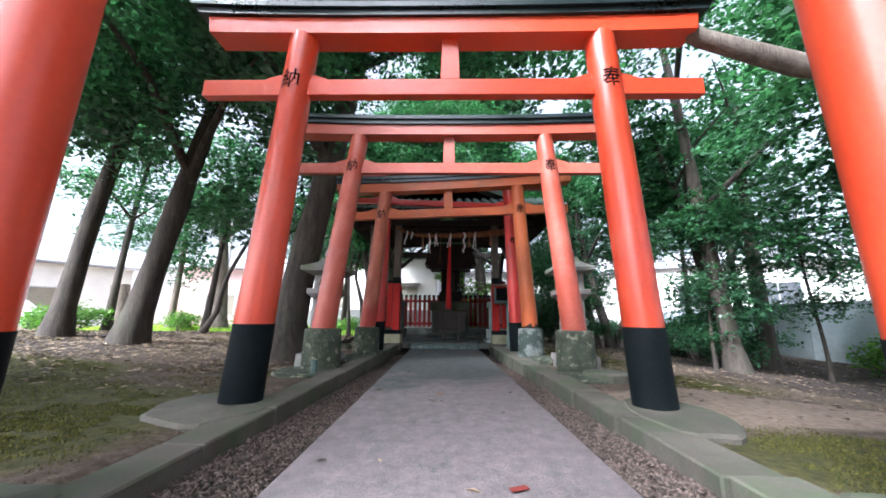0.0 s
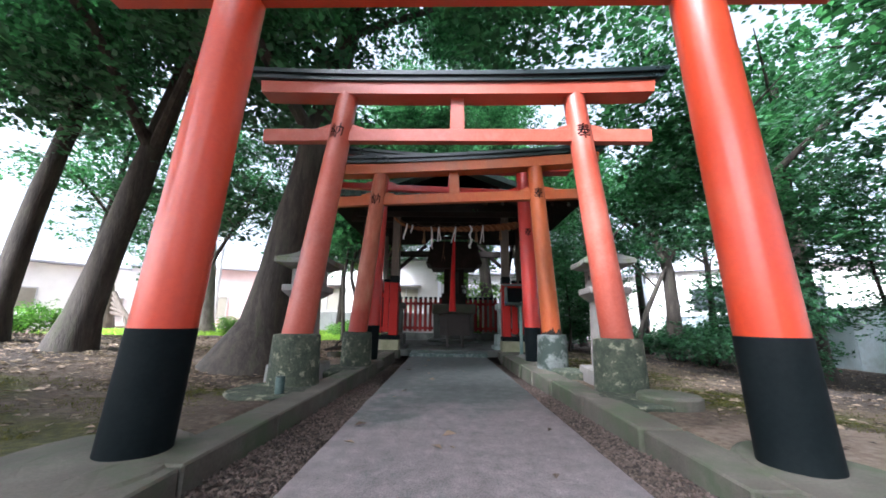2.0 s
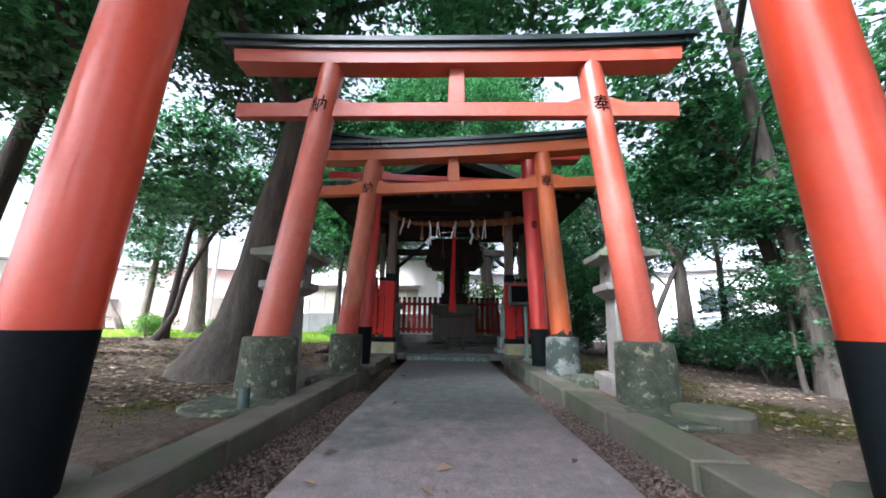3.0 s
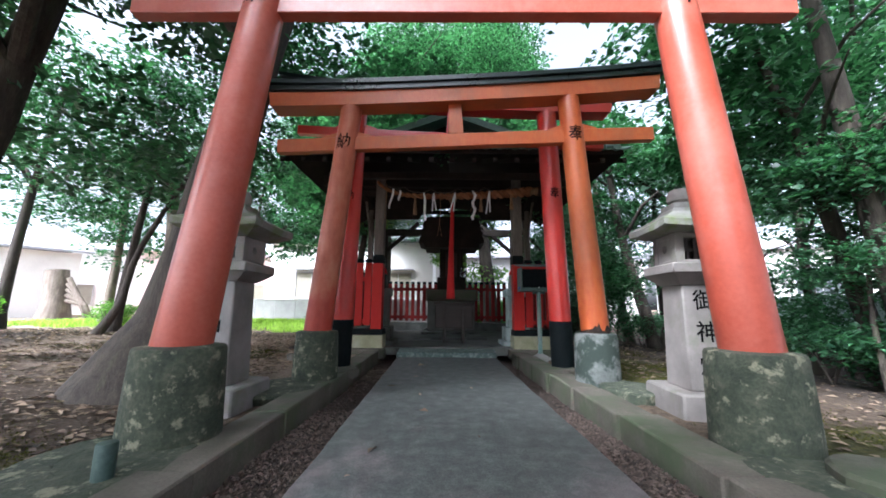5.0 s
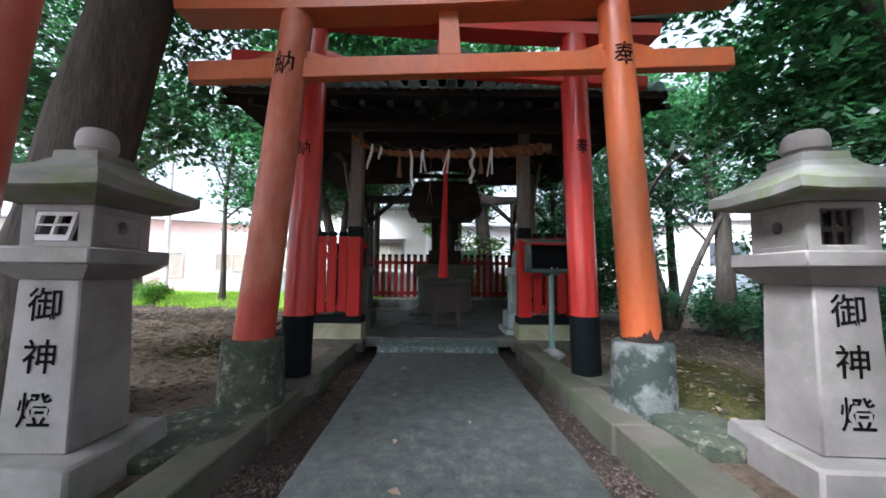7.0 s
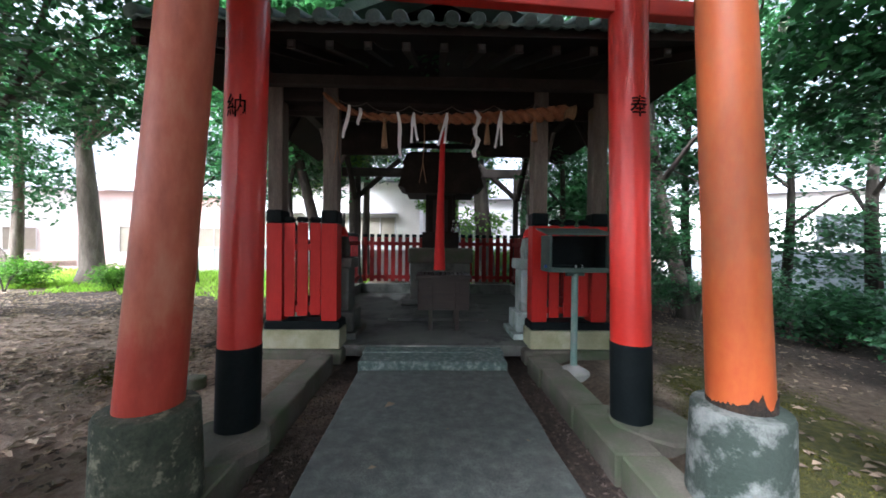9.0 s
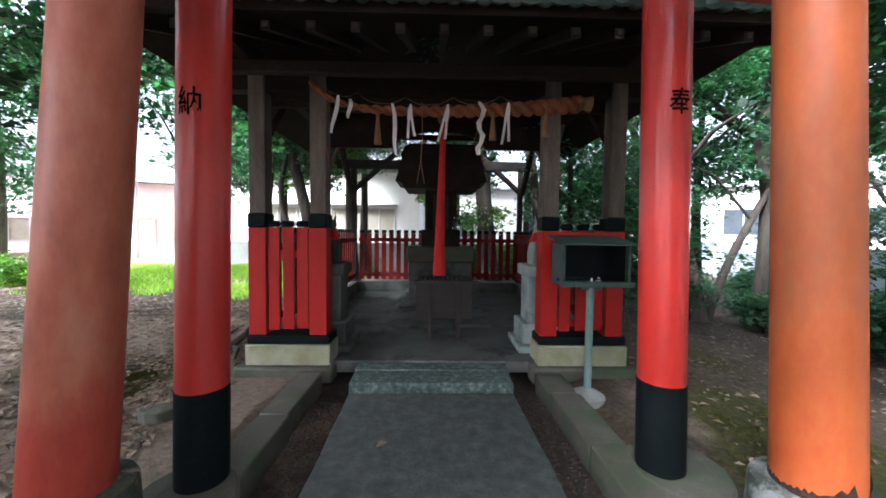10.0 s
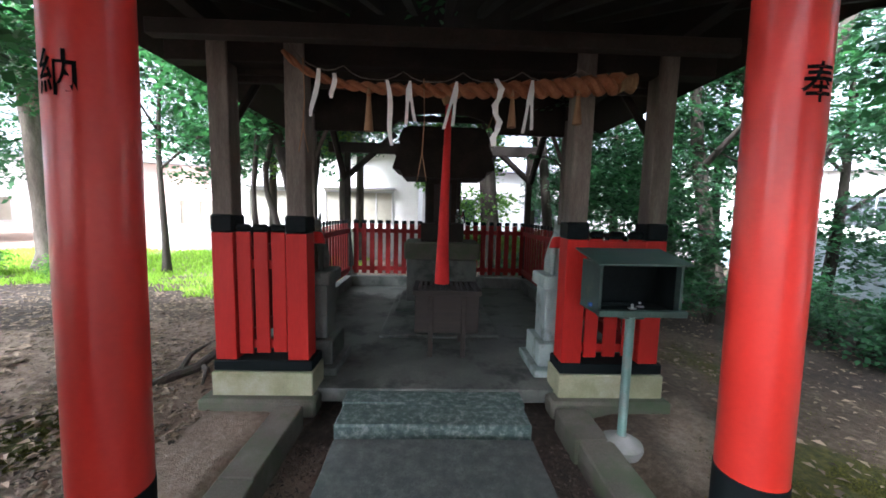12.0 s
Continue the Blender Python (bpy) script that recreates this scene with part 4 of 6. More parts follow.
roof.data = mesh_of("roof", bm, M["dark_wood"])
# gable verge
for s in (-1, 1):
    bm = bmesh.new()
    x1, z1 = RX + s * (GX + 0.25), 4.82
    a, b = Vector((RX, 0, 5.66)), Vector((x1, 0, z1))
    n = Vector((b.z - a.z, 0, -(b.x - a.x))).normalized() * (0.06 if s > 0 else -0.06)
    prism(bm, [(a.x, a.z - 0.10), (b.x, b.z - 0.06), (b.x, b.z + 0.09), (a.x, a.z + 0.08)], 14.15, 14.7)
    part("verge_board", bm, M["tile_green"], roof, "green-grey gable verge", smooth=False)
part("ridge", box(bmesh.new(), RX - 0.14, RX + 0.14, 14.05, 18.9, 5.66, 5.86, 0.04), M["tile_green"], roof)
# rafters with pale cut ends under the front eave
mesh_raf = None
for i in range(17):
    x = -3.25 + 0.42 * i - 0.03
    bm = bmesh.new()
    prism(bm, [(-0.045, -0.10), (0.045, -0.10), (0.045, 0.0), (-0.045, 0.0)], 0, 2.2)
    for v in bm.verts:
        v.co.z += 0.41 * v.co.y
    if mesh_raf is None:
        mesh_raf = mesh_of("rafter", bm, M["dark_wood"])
        mesh_end = mesh_of("rafter_end", box(bmesh.new(), -0.03, 0.03, -0.012, 0.0, -0.075, -0.02, 0.004), M["box_wood"])
    else:
        bm.free()
    ob = new("rafter", mesh_raf)
    ob.parent, ob.location = roof, (x, 12.80, 3.90)
    oe = new("rafter_end", mesh_end)
    oe.parent, oe.location = ob, (0, -0.002, 0)
# eave tiles: round rolls with pans between
bm = bmesh.new()
ring_tube(bm, [((0, 0, 0), 0.075, Matrix.Rotation(radians(90), 3, "X")), ((0, 0.02, 0), 0.09, Matrix.Rotation(radians(90), 3, "X")), ((0, 2.2, 0.92), 0.085, Matrix.Rotation(radians(90), 3, "X"))], 12)
roll = mesh_of("roll_tile", bm, M["tile_green"], True)
bm = bmesh.new()
pts = [(-0.14, 0.0), (-0.07, -0.045), (0.0, -0.06), (0.07, -0.045), (0.14, 0.0), (0.14, 0.025), (0.07, -0.015), (0.0, -0.03), (-0.07, -0.015), (-0.14, 0.025)]
prism(bm, pts, 0, 2.2)
for v in bm.verts:
    v.co.z += 0.418 * v.co.y
pan = mesh_of("pan_tile", bm, M["tile_green"])
for i in range(24):
    x = -3.2 + 0.28 * i
    for name, me, off in (("roll_tile", roll, 0.0), ("pan_tile", pan, 0.14)):
        if x + off > 3.4:
            continue
        ob = new(name, me)
        ob.parent, ob.location = roof, (x + off, 12.64, 4.08 if off == 0 else 4.06)
# ceiling beams inside
for y in (15.3, 16.3, 18.3):
    part("purlin", box(bmesh.new(), -2.5, 2.6, y - 0.05, y + 0.05, 4.20, 4.32, 0.006), M["dark_wood"], pav)


# red front panels on stone bases
def front_panel(x0, x1, label, first):
    pn = thing("fence_panel", label, "fence panel", pose(0, 14.27, 0), group="red panels beside the shrine entrance")
    part("stone_base", box(bmesh.new(), x0 - 0.03, x1 + 0.06, -0.13, 0.30, -0.02, 0.375, 0.015), M["ochre_stone"], pn, "pale ochre stone block base")
    part("footing", box(bmesh.new(), x0 - 0.14, x1 + 0.12, -0.24, 0.02, -0.12, 0.10, 0.03), M["kerb_stone"], pn, "rough grey footing stone")
    part("sill", box(bmesh.new(), x0 - 0.02, x1 + 0.05, -0.10, 0.26, 0.377, 0.50, 0.012), M["black_paint"], pn, "black-painted sill")
    for a in (x0, x1 - 0.235):
        part("post_board", box(bmesh.new(), a, a + 0.235, -0.075, 0.18, 0.50, 1.96, 0.006), M["fence_red"], pn, smooth=False)
        part("post_cap", box(bmesh.new(), a - 0.006, a + 0.241, -0.085, 0.2, 1.962, 2.16, 0.02), M["black_paint"], pn, "black metal sleeve")
    n = 3
    span = (x1 - x0 - 0.47)
    for i in range(n):
        c = x0 + 0.235 + span * (i + 0.5) / n
        part("slat", box(bmesh.new(), c - 0.078, c + 0.078, -0.045, -0.02, 0.56 + 0.01 * i, 1.97, 0.005), M["fence_red"], pn, smooth=False)
        part("slat_cap", box(bmesh.new(), c - 0.09, c + 0.09, -0.05, -0.015, 1.972, 2.06, 0.03), M["black_paint"], pn)
    for z in (0.62, 1.55):
        part("rail", box(bmesh.new(), x0 + 0.235, x1 - 0.235, -0.018, 0.025, z, z + 0.10, 0.004), M["fence_red"], pn, smooth=False)
    if first:
        return pn
    part("top_rail", box(bmesh.new(), x0 + 0.236, x1 - 0.01, -0.07, -0.048, 1.83, 1.95, 0.004), M["fence_red"], pn, smooth=False)
    return pn


front_panel(-2.51, -1.46, "bright red slatted panel with black caps on stone base", True)
front_panel(1.48, 2.63, "bright red slatted panel with black caps, partly behind a box", False)

# threshold step
step = thing("stone_step", "worn grey-green stone step at the shrine entrance", "step", pose(0, 13.6, 0))
part("tread", box(bmesh.new(), -1.02, 1.0, 0.0, 0.42, -0.1, 0.085, 0.02), M["step_stone"], step)
part("tread", box(bmesh.new(), -1.04, 1.03, 0.425, 0.70, -0.1, 0.088, 0.012), M["step_stone"], step)


# picket fence round the back and the sides
def picket_fence(name, a, b, label, n):
    a, b = Vector(a), Vector(b)
    ln = (b - a).length
    ang = math.degrees(math.atan2(b.y - a.y, b.x - a.x))
    f = thing(name, label, "picket fence", pose(a.x, a.y, 0, 0, 0, ang), group="picket fence round the shrine floor")
    part("low_wall", box(bmesh.new(), -0.05, ln + 0.05, -0.09, 0.09, FL, 0.40, 0.01), M["floor_stone"], f, "low dark stone wall")
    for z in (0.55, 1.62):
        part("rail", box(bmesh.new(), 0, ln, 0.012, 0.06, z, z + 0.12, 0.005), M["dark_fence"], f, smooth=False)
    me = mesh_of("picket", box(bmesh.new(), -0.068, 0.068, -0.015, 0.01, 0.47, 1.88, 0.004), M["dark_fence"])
    cap = mesh_of("picket_cap", box(bmesh.new(), -0.07, 0.07, -0.018, 0.013, 1.882, 1.98, 0.012), M["black_paint"])
    for i in range(n):
        ob = new("picket", me)
        ob.parent, ob.location = f, ((i + 0.5) * ln / n, 0, 0)
        oc = new("picket_cap", cap)
        oc.parent = ob
    return f


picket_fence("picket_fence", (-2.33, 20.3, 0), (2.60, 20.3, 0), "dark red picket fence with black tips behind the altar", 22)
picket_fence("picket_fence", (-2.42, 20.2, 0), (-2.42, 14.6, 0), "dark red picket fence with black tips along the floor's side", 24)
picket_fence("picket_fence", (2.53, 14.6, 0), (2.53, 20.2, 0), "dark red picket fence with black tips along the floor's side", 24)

# offertory box
ob_box = thing("offertory_box", "dark brown wooden offertory box with slatted top and legs", "offertory box", pose(0.17, 15.25, FL))
part("body", box(bmesh.new(), -0.47, 0.47, 0.03, 0.70, 0.36, 0.93, 0.01), M["box_wood"], ob_box)
for x in (-0.235, 0.245):
    part("leg", box(bmesh.new(), x - 0.035, x + 0.035, 0.0, 0.06, 0.0, 0.96, 0.006), M["box_wood"], ob_box)
    part("leg", box(bmesh.new(), x - 0.035, x + 0.035, 0.66, 0.73, 0.0, 0.96, 0.006), M["box_wood"], ob_box)
bm = bmesh.new()
for a in ((-0.50, 0.50, -0.02, 0.05), (-0.50, 0.50, 0.68, 0.75), (-0.50, -0.44, 0.05, 0.68), (0.44, 0.50, 0.05, 0.68)):
    box(bm, a[0], a[1], a[2], a[3], 0.93, 1.00, 0.006)
part("rim", bm, M["box_wood"], ob_box)
for i in range(11):
    x = -0.40 + 0.08 * i
    part("slat", box(bmesh.new(), x - 0.02, x + 0.02, 0.05, 0.68, 0.955, 1.01, 0.004), M["box_wood"], ob_box, smooth=False)

# stone altar with the small dark shrine on it
altar = thing("stone_altar", "grey stone altar block on a dark plinth", "altar", pose(0.15, 18.1, FL))
# low slab drawn forward to stand in for the shade beside the box
part("plinth", box(bmesh.new(), -1.08, 0.95, -2.05, 1.2, -0.01, 0.06, 0.02), M["floor_stone"], altar)
part("plinth", box(bmesh.new(), -0.95, 0.9, -0.7, 1.15, 0.062, 0.125, 0.02), M["floor_stone"], altar)
part("block", box(bmesh.new(), -0.78, 0.78, 0.0, 1.0, 0.12, 1.07, 0.02), M["floor_stone"], altar)
part("cap", box(bmesh.new(), -0.84, 0.84, -0.05, 1.05, 1.072, 1.46, 0.03), M["kerb_stone"], altar)
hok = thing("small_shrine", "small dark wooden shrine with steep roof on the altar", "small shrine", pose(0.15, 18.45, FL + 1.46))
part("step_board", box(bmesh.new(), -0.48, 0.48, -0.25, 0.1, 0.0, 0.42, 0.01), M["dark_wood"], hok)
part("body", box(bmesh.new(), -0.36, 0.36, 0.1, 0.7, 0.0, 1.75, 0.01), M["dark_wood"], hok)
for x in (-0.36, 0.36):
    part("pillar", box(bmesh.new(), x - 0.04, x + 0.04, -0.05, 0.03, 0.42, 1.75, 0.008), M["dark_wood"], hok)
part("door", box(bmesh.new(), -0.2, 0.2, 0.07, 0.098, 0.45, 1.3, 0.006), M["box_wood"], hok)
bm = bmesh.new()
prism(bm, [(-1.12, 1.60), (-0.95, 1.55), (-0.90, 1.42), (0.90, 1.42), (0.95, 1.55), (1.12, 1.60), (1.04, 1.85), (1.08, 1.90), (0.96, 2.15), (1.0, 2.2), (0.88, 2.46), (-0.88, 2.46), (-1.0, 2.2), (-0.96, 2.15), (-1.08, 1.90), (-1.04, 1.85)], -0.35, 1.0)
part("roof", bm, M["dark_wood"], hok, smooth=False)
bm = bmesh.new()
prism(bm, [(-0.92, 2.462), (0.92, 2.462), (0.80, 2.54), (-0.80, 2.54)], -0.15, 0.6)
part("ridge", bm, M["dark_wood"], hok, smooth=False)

# red bell rope
bell = thing("bell_rope", "long red cloth bell rope hanging over the offertory box", "bell rope", pose(0.10, 15.35, 0))
pts = [(0.03, 0, 3.75), (0.02, 0, 3.2), (0.0, 0, 2.4), (-0.01, 0, 1.7), (-0.01, 0, 1.2)]
part("cloth", tube(bmesh.new(), pts, [0.04, 0.05, 0.065, 0.085, 0.11], 14), M["red_cloth"], bell)
part("bell", lathe(bmesh.new(), [(0.001, 3.72), (0.07, 3.73), (0.10, 3.80), (0.07, 3.88), (0.02, 3.90)], 0.03, 0, 16), M["straw"], bell, "tarnished brass bell")


# sacred straw rope with paper streamers and tassels
def rope_point(u):
    x = -1.64 + 3.56 * u
    z = 3.50 + 0.36 * math.exp(-u / 0.09) + 0.15 * u ** 3
    return Vector((x, 14.12, z))


shime = thing("straw_rope", "thick twisted straw rope slung between the shrine posts", "straw rope", pose(0, 0, 0))
n = 90
for k in range(2):
    pts, rad = [], []
    for i in range(n + 1):
        u = i / n
        r = 0.020 + 0.040 * u
        tight = 23 * u * math.pi
        a = tight + k * math.pi
        p = rope_point(u)
        pts.append(p + Vector((0, r * math.cos(a), r * math.sin(a))))
        rad.append(0.022 + 0.042 * u)
    part("strand", tube(bmesh.new(), pts, rad, 8), M["rope"], shime)
bm = bmesh.new()
e = rope_point(1.0)
tube(bm, [e + Vector((-0.03, 0, 0)), e + Vector((0.05, 0, 0.005)), e + Vector((0.14, 0, 0.0))], [0.11, 0.075, 0.105], 14)
part("end_tuft", bm, M["straw"], shime, "frayed cut straw end")
pts = [rope_point(i / 40) + Vector((0, -0.03, 0.075 + 0.10 * (1 - abs(math.sin(i * 0.45))) ** 1.6)) for i in range(41)]
part("cord", tube(bmesh.new(), pts, [0.006] * 41, 5), M["old_wood"], shime, "thin straw cord")


def strip_mesh(rows, y0=0.0):
    """A thin folded strip through (x, y, z, half width) rows."""
    bm = bmesh.new()
    rings = [[bm.verts.new((x + sx * w, y0 + y + d, z)) for sx, d in ((-1, 0), (1, 0), (1, 0.003), (-1, 0.003))] for x, y, z, w in rows]
    for a, b in zip(rings, rings[1:]):
        for i in range(4):
            bm.faces.new((a[i], a[(i + 1) % 4], b[(i + 1) % 4], b[i]))
    bm.faces.new(rings[0])
    bm.faces.new(rings[-1])
    return bm


def streamer(u, length, lean, style):
    """style: strip (one leaning strip), legs (a folded head with two narrow legs), zigzag (stepped folds)."""
    p = rope_point(u)
    s = thing("paper_streamer", {"strip": "single white paper strip hanging from the straw rope", "legs": "folded white paper streamer with two legs on the rope",
                                 "zigzag": "zigzag-folded white paper streamer hanging from the straw rope"}[style], "paper streamer",
              pose(p.x, p.y - 0.085 - 0.03 * u, p.z + 0.06), group="streamers on the straw rope")
    if style == "strip":
        rows = []
        for i in range(9):
            k = i / 8
            rows.append((lean * k + 0.018 * math.sin(6 * k), -0.02 * math.sin(7 * k), -length * k, 0.008 + 0.019 * math.sin(math.pi * min(1.0, 0.15 + 0.75 * k))))
        part("strip", strip_mesh(rows), M["paper"], s, smooth=False)
    elif style == "legs":
        h = 0.46 * length
        part("head", strip_mesh([(0.01, 0, 0, 0.012), (0.0, -0.01, -0.2 * length, 0.03), (-0.005 + lean * 0.3, 0, -h, 0.036)]), M["paper"], s, smooth=False)
        for side in (-1, 1):
            rows = [(side * 0.018 + lean * 0.3, 0, -h + 0.03, 0.014), (side * 0.034 + lean * 0.7, -0.012, -0.75 * length, 0.016), (side * 0.046 + lean, 0.0, -length * (1.0 if side < 0 else 0.93), 0.017)]
            part("leg", strip_mesh(rows, -0.006), M["paper"], s, smooth=False)
    else:
        n = 4
        for i in range(n):
            z0, z1 = -length * i / n, -length * (i + 1) / n
            sx = -1 if i % 2 else 1
            rows = [(-0.03 * sx + lean * i / n, -0.004 * i, z0 + 0.02, 0.022), (0.03 * sx + lean * i / n, -0.015 - 0.004 * i, (z0 + z1) / 2, 0.034), (0.012 * sx + lean * (i + 1) / n, -0.004 * i, z1, 0.026)]
            part("fold", strip_mesh(rows), M["paper"], s, smooth=False)


for u, ln, lean, st in ((0.108, 0.48, -0.08, "strip"), (0.152, 0.25, -0.02, "strip"), (0.368, 0.44, 0.02, "legs"), (0.503, 0.48, -0.07, "legs"), (0.628, 0.66, -0.02, "zigzag"), (0.724, 0.54, -0.03, "legs")):
    streamer(u, ln, lean, st)
streamer(0.304, 0.66, 0.06, "strip")


def tassel(u, length):
    p = rope_point(u)
    s = thing("straw_tassel", "hanging brown straw tassel on the rope", "straw tassel", pose(p.x, p.y - 0.06, p.z - 0.04), group="tassels on the straw rope")
    part("skirt", lathe(bmesh.new(), [(0.012, 0.02), (0.022, -0.04), (0.018, -0.06), (0.05, -length), (0.001, -length - 0.01)], 0, 0, 12), M["straw"], s)
    part("knot", lathe(bmesh.new(), [(0.001, -0.075), (0.024, -0.068), (0.024, -0.052), (0.001, -0.045)], 0, 0, 12), M["rope"], s)


for u, ln in ((0.25, 0.42), (0.672, 0.36), (0.868, 0.36)):
    tassel(u, ln)
# loose ends of twine hanging from the rope
for u, ln in ((0.06, 0.95), (0.41, 1.05), (0.62, 0.5)):
    p = rope_point(u)
    tw = thing("twine", "thin pale twine end hanging from the straw rope", "twine", pose(p.x, p.y - 0.05, p.z + 0.1), group="twine ends on the straw rope")
    part("strand", tube(bmesh.new(), [(0, 0, 0), (0.012, 0, -0.4 * ln), (-0.008, 0, -0.72 * ln)], [0.006, 0.006, 0.006], 5), M["straw"], tw)
    for k in (-1, 1):
        part("end", tube(bmesh.new(), [(-0.008, 0, -0.72 * ln), (-0.008 + k * 0.05, 0, -ln)], [0.005, 0.005], 5), M["straw"], tw)


# fox statues on stone pedestals
def fox(x, y, mat, facing, label):
    ped = thing("stone_pedestal", "tiered stone pedestal of a fox statue", "pedestal", pose(x, y, FL), group="fox pedestals in the shrine")
    part("base", box(bmesh.new(), -0.36, 0.36, -0.42, 0.42, -0.01, 0.10, 0.015), M[mat], ped)
    part("tier", box(bmesh.new(), -0.28, 0.28, -0.32, 0.32, 0.102, 0.42, 0.015), M[mat], ped)
    part("shaft", box(bmesh.new(), -0.19, 0.19, -0.22, 0.22, 0.422, 1.14, 0.012), M[mat], ped)
    part("cap", box(bmesh.new(), -0.25, 0.25, -0.28, 0.28, 1.142, 1.32, 0.02), M[mat], ped)
    bm = bmesh.new()
    f = facing
    tube(bm, [(0, 0.16, 0.0), (0, 0.14, 0.16), (0, 0.06, 0.32), (0, -0.04, 0.46), (0, -0.10, 0.56)], [0.14, 0.15, 0.125, 0.09, 0.06], 14)
    for sx in (-1, 1):
        tube(bm, [(sx * 0.06, -0.14, 0.0), (sx * 0.06, -0.12, 0.2), (sx * 0.05, -0.06, 0.38)], [0.035, 0.035, 0.055], 10)
        tube(bm, [(sx * 0.035, -0.10, 0.64), (sx * 0.05, -0.09, 0.71), (sx * 0.05, -0.085, 0.78)], [0.028, 0.02, 0.003], 8)
    tube(bm, [(0, -0.06, 0.58), (0, -0.13, 0.60), (0, -0.20, 0.58), (0, -0.27, 0.55)], [0.06, 0.075, 0.045, 0.015], 12)
    tube(bm, [(0, 0.22, 0.04), (0, 0.31, 0.2), (0, 0.30, 0.42), (0, 0.22, 0.6)], [0.05, 0.075, 0.07, 0.01], 10)
    st = part("fox_statue", bm, M[mat])
    st.matrix_basis = pose(x, y, FL + 1.32, 0, 0, f)
    tagged(st, label, "statue")
    bib = bmesh.new()
    tube(bib, [(0, -0.13, 0.36), (0, -0.115, 0.44), (0, -0.10, 0.50)], [0.12, 0.105, 0.075], 14)
    b = part("red_bib", bib, M["red_cloth"])
    b.matrix_basis = pose(x, y, FL + 1.32, 0, 0, f)
    tagged(b, "red cloth bib tied round a stone fox", "bib")


fox(1.66, 15.05, "green_stone", -12, "grey-green stone fox statue sitting on its pedestal")
fox(-1.62, 15.05, "floor_stone", 12, "dark stone fox statue sitting on its pedestal")

# small open metal box on a pipe
mb = thing("notice_box", "open dark green metal box on a pale green pipe", "metal box", pose(1.84, 13.45, 0))
part("foot", lathe(bmesh.new(), [(0.21, -0.05), (0.20, 0.02), (0.13, 0.06), (0.07, 0.09), (0.06, 0.10)], 0, 0, 20), M["granite"], mb, "round pale concrete foot")
part("pipe", lathe(bmesh.new(), [(0.042, 0.08), (0.042, 1.30)], 0, 0, 16), M["pale_pipe"], mb, "pale green painted pipe")
bm = bmesh.new()
box(bm, -0.42, 0.36, -0.10, 0.32, 1.32, 1.345, 0.004)
box(bm, -0.42, -0.395, -0.09, 0.31, 1.345, 1.80, 0.003)
box(bm, 0.335, 0.36, -0.09, 0.31, 1.345, 1.80, 0.003)
box(bm, -0.395, 0.335, 0.285, 0.31, 1.345, 1.80, 0.003)
for v in bm.verts:
    v.co.x += 0.06
case = part("case", bm, M["green_metal"], mb)
bm = bmesh.new()
prism(bm, [(-0.43, 1.80), (0.45, 1.80), (0.45, 1.815), (-0.43, 1.815)], -0.18, 0.34)
for v in bm.verts:
    v.co.z += 0.18 * (v.co.y + 0.18)
part("lid", bm, M["green_metal"], mb, "sloping green metal lid")
part("lip", box(bmesh.new(), -0.38, 0.44, -0.16, -0.10, 1.325, 1.385, 0.006), M["green_metal"], mb)
part("bracket", box(bmesh.new(), -0.12, 0.12, -0.03, 0.03, 1.27, 1.318, 0.006), M["green_metal"], mb)
# black sheets added inside the case to stand for its deep shade
part("lining", box(bmesh.new(), -0.33, 0.39, 0.26, 0.282, 1.35, 1.80, 0.002), M["black_paint"], mb, "black panel for the shade inside")
part("lining", box(bmesh.new(), -0.333, -0.325, -0.02, 0.26, 1.35, 1.80, 0.001), M["black_paint"], mb)
part("lining", box(bmesh.new(), 0.385, 0.393, -0.02, 0.26, 1.35, 1.80, 0.001), M["black_paint"], mb)
part("lining", box(bmesh.new(), -0.324, 0.384, -0.02, 0.26, 1.347, 1.355, 0.001), M["black_paint"], mb)
lit = thing("candle_lighter", "dark long-handled lighter with blue end in the box", "lighter", pose(1.75, 13.50, 1.36))
part("handle", tube(bmesh.new(), [(-0.22, 0, 0.03), (0.05, 0, 0.035), (0.25, 0, 0.03)], [0.02, 0.018, 0.006], 8), M["black_paint"], lit)
part("end", tube(bmesh.new(), [(-0.30, 0, 0.028), (-0.22, 0, 0.03)], [0.021, 0.021], 8), M["blue_plastic"], lit, "blue plastic end")
for x, y, a in ((1.86, 13.47, 8), (1.98, 13.55, -12)):
    cd = thing("candle_holder", "small dull metal candle holder in the box", "candle holder", pose(x, y, 1.356, 0, 0, a), group="holders in the metal box")
    part("dish", lathe(bmesh.new(), [(0.001, 0.0), (0.035, 0.002), (0.042, 0.012), (0.036, 0.014), (0.001, 0.008)], 0, 0, 14), M["frame_grey"], cd)
    part("stub", lathe(bmesh.new(), [(0.012, 0.006), (0.012, 0.05), (0.001, 0.054)], 0, 0, 10), M["paper"], cd)
# water bottles and cups before the small shrine
for i, x in enumerate((-0.02, 0.06)):
    bt = thing("glass_bottle", "clear glass bottle standing before the small shrine", "bottle", pose(0.52 + x * 1.5, 18.28, FL + 1.46 + 0.42), group="bottles on the altar")
    part("body", lathe(bmesh.new(), [(0.045, 0.0), (0.05, 0.02), (0.05, 0.18), (0.02, 0.24), (0.018, 0.29)], 0, 0, 16), M["glass"], bt)
    part("cap", lathe(bmesh.new(), [(0.02, 0.285), (0.02, 0.315), (0.001, 0.318)], 0, 0, 12), M["paper"], bt)


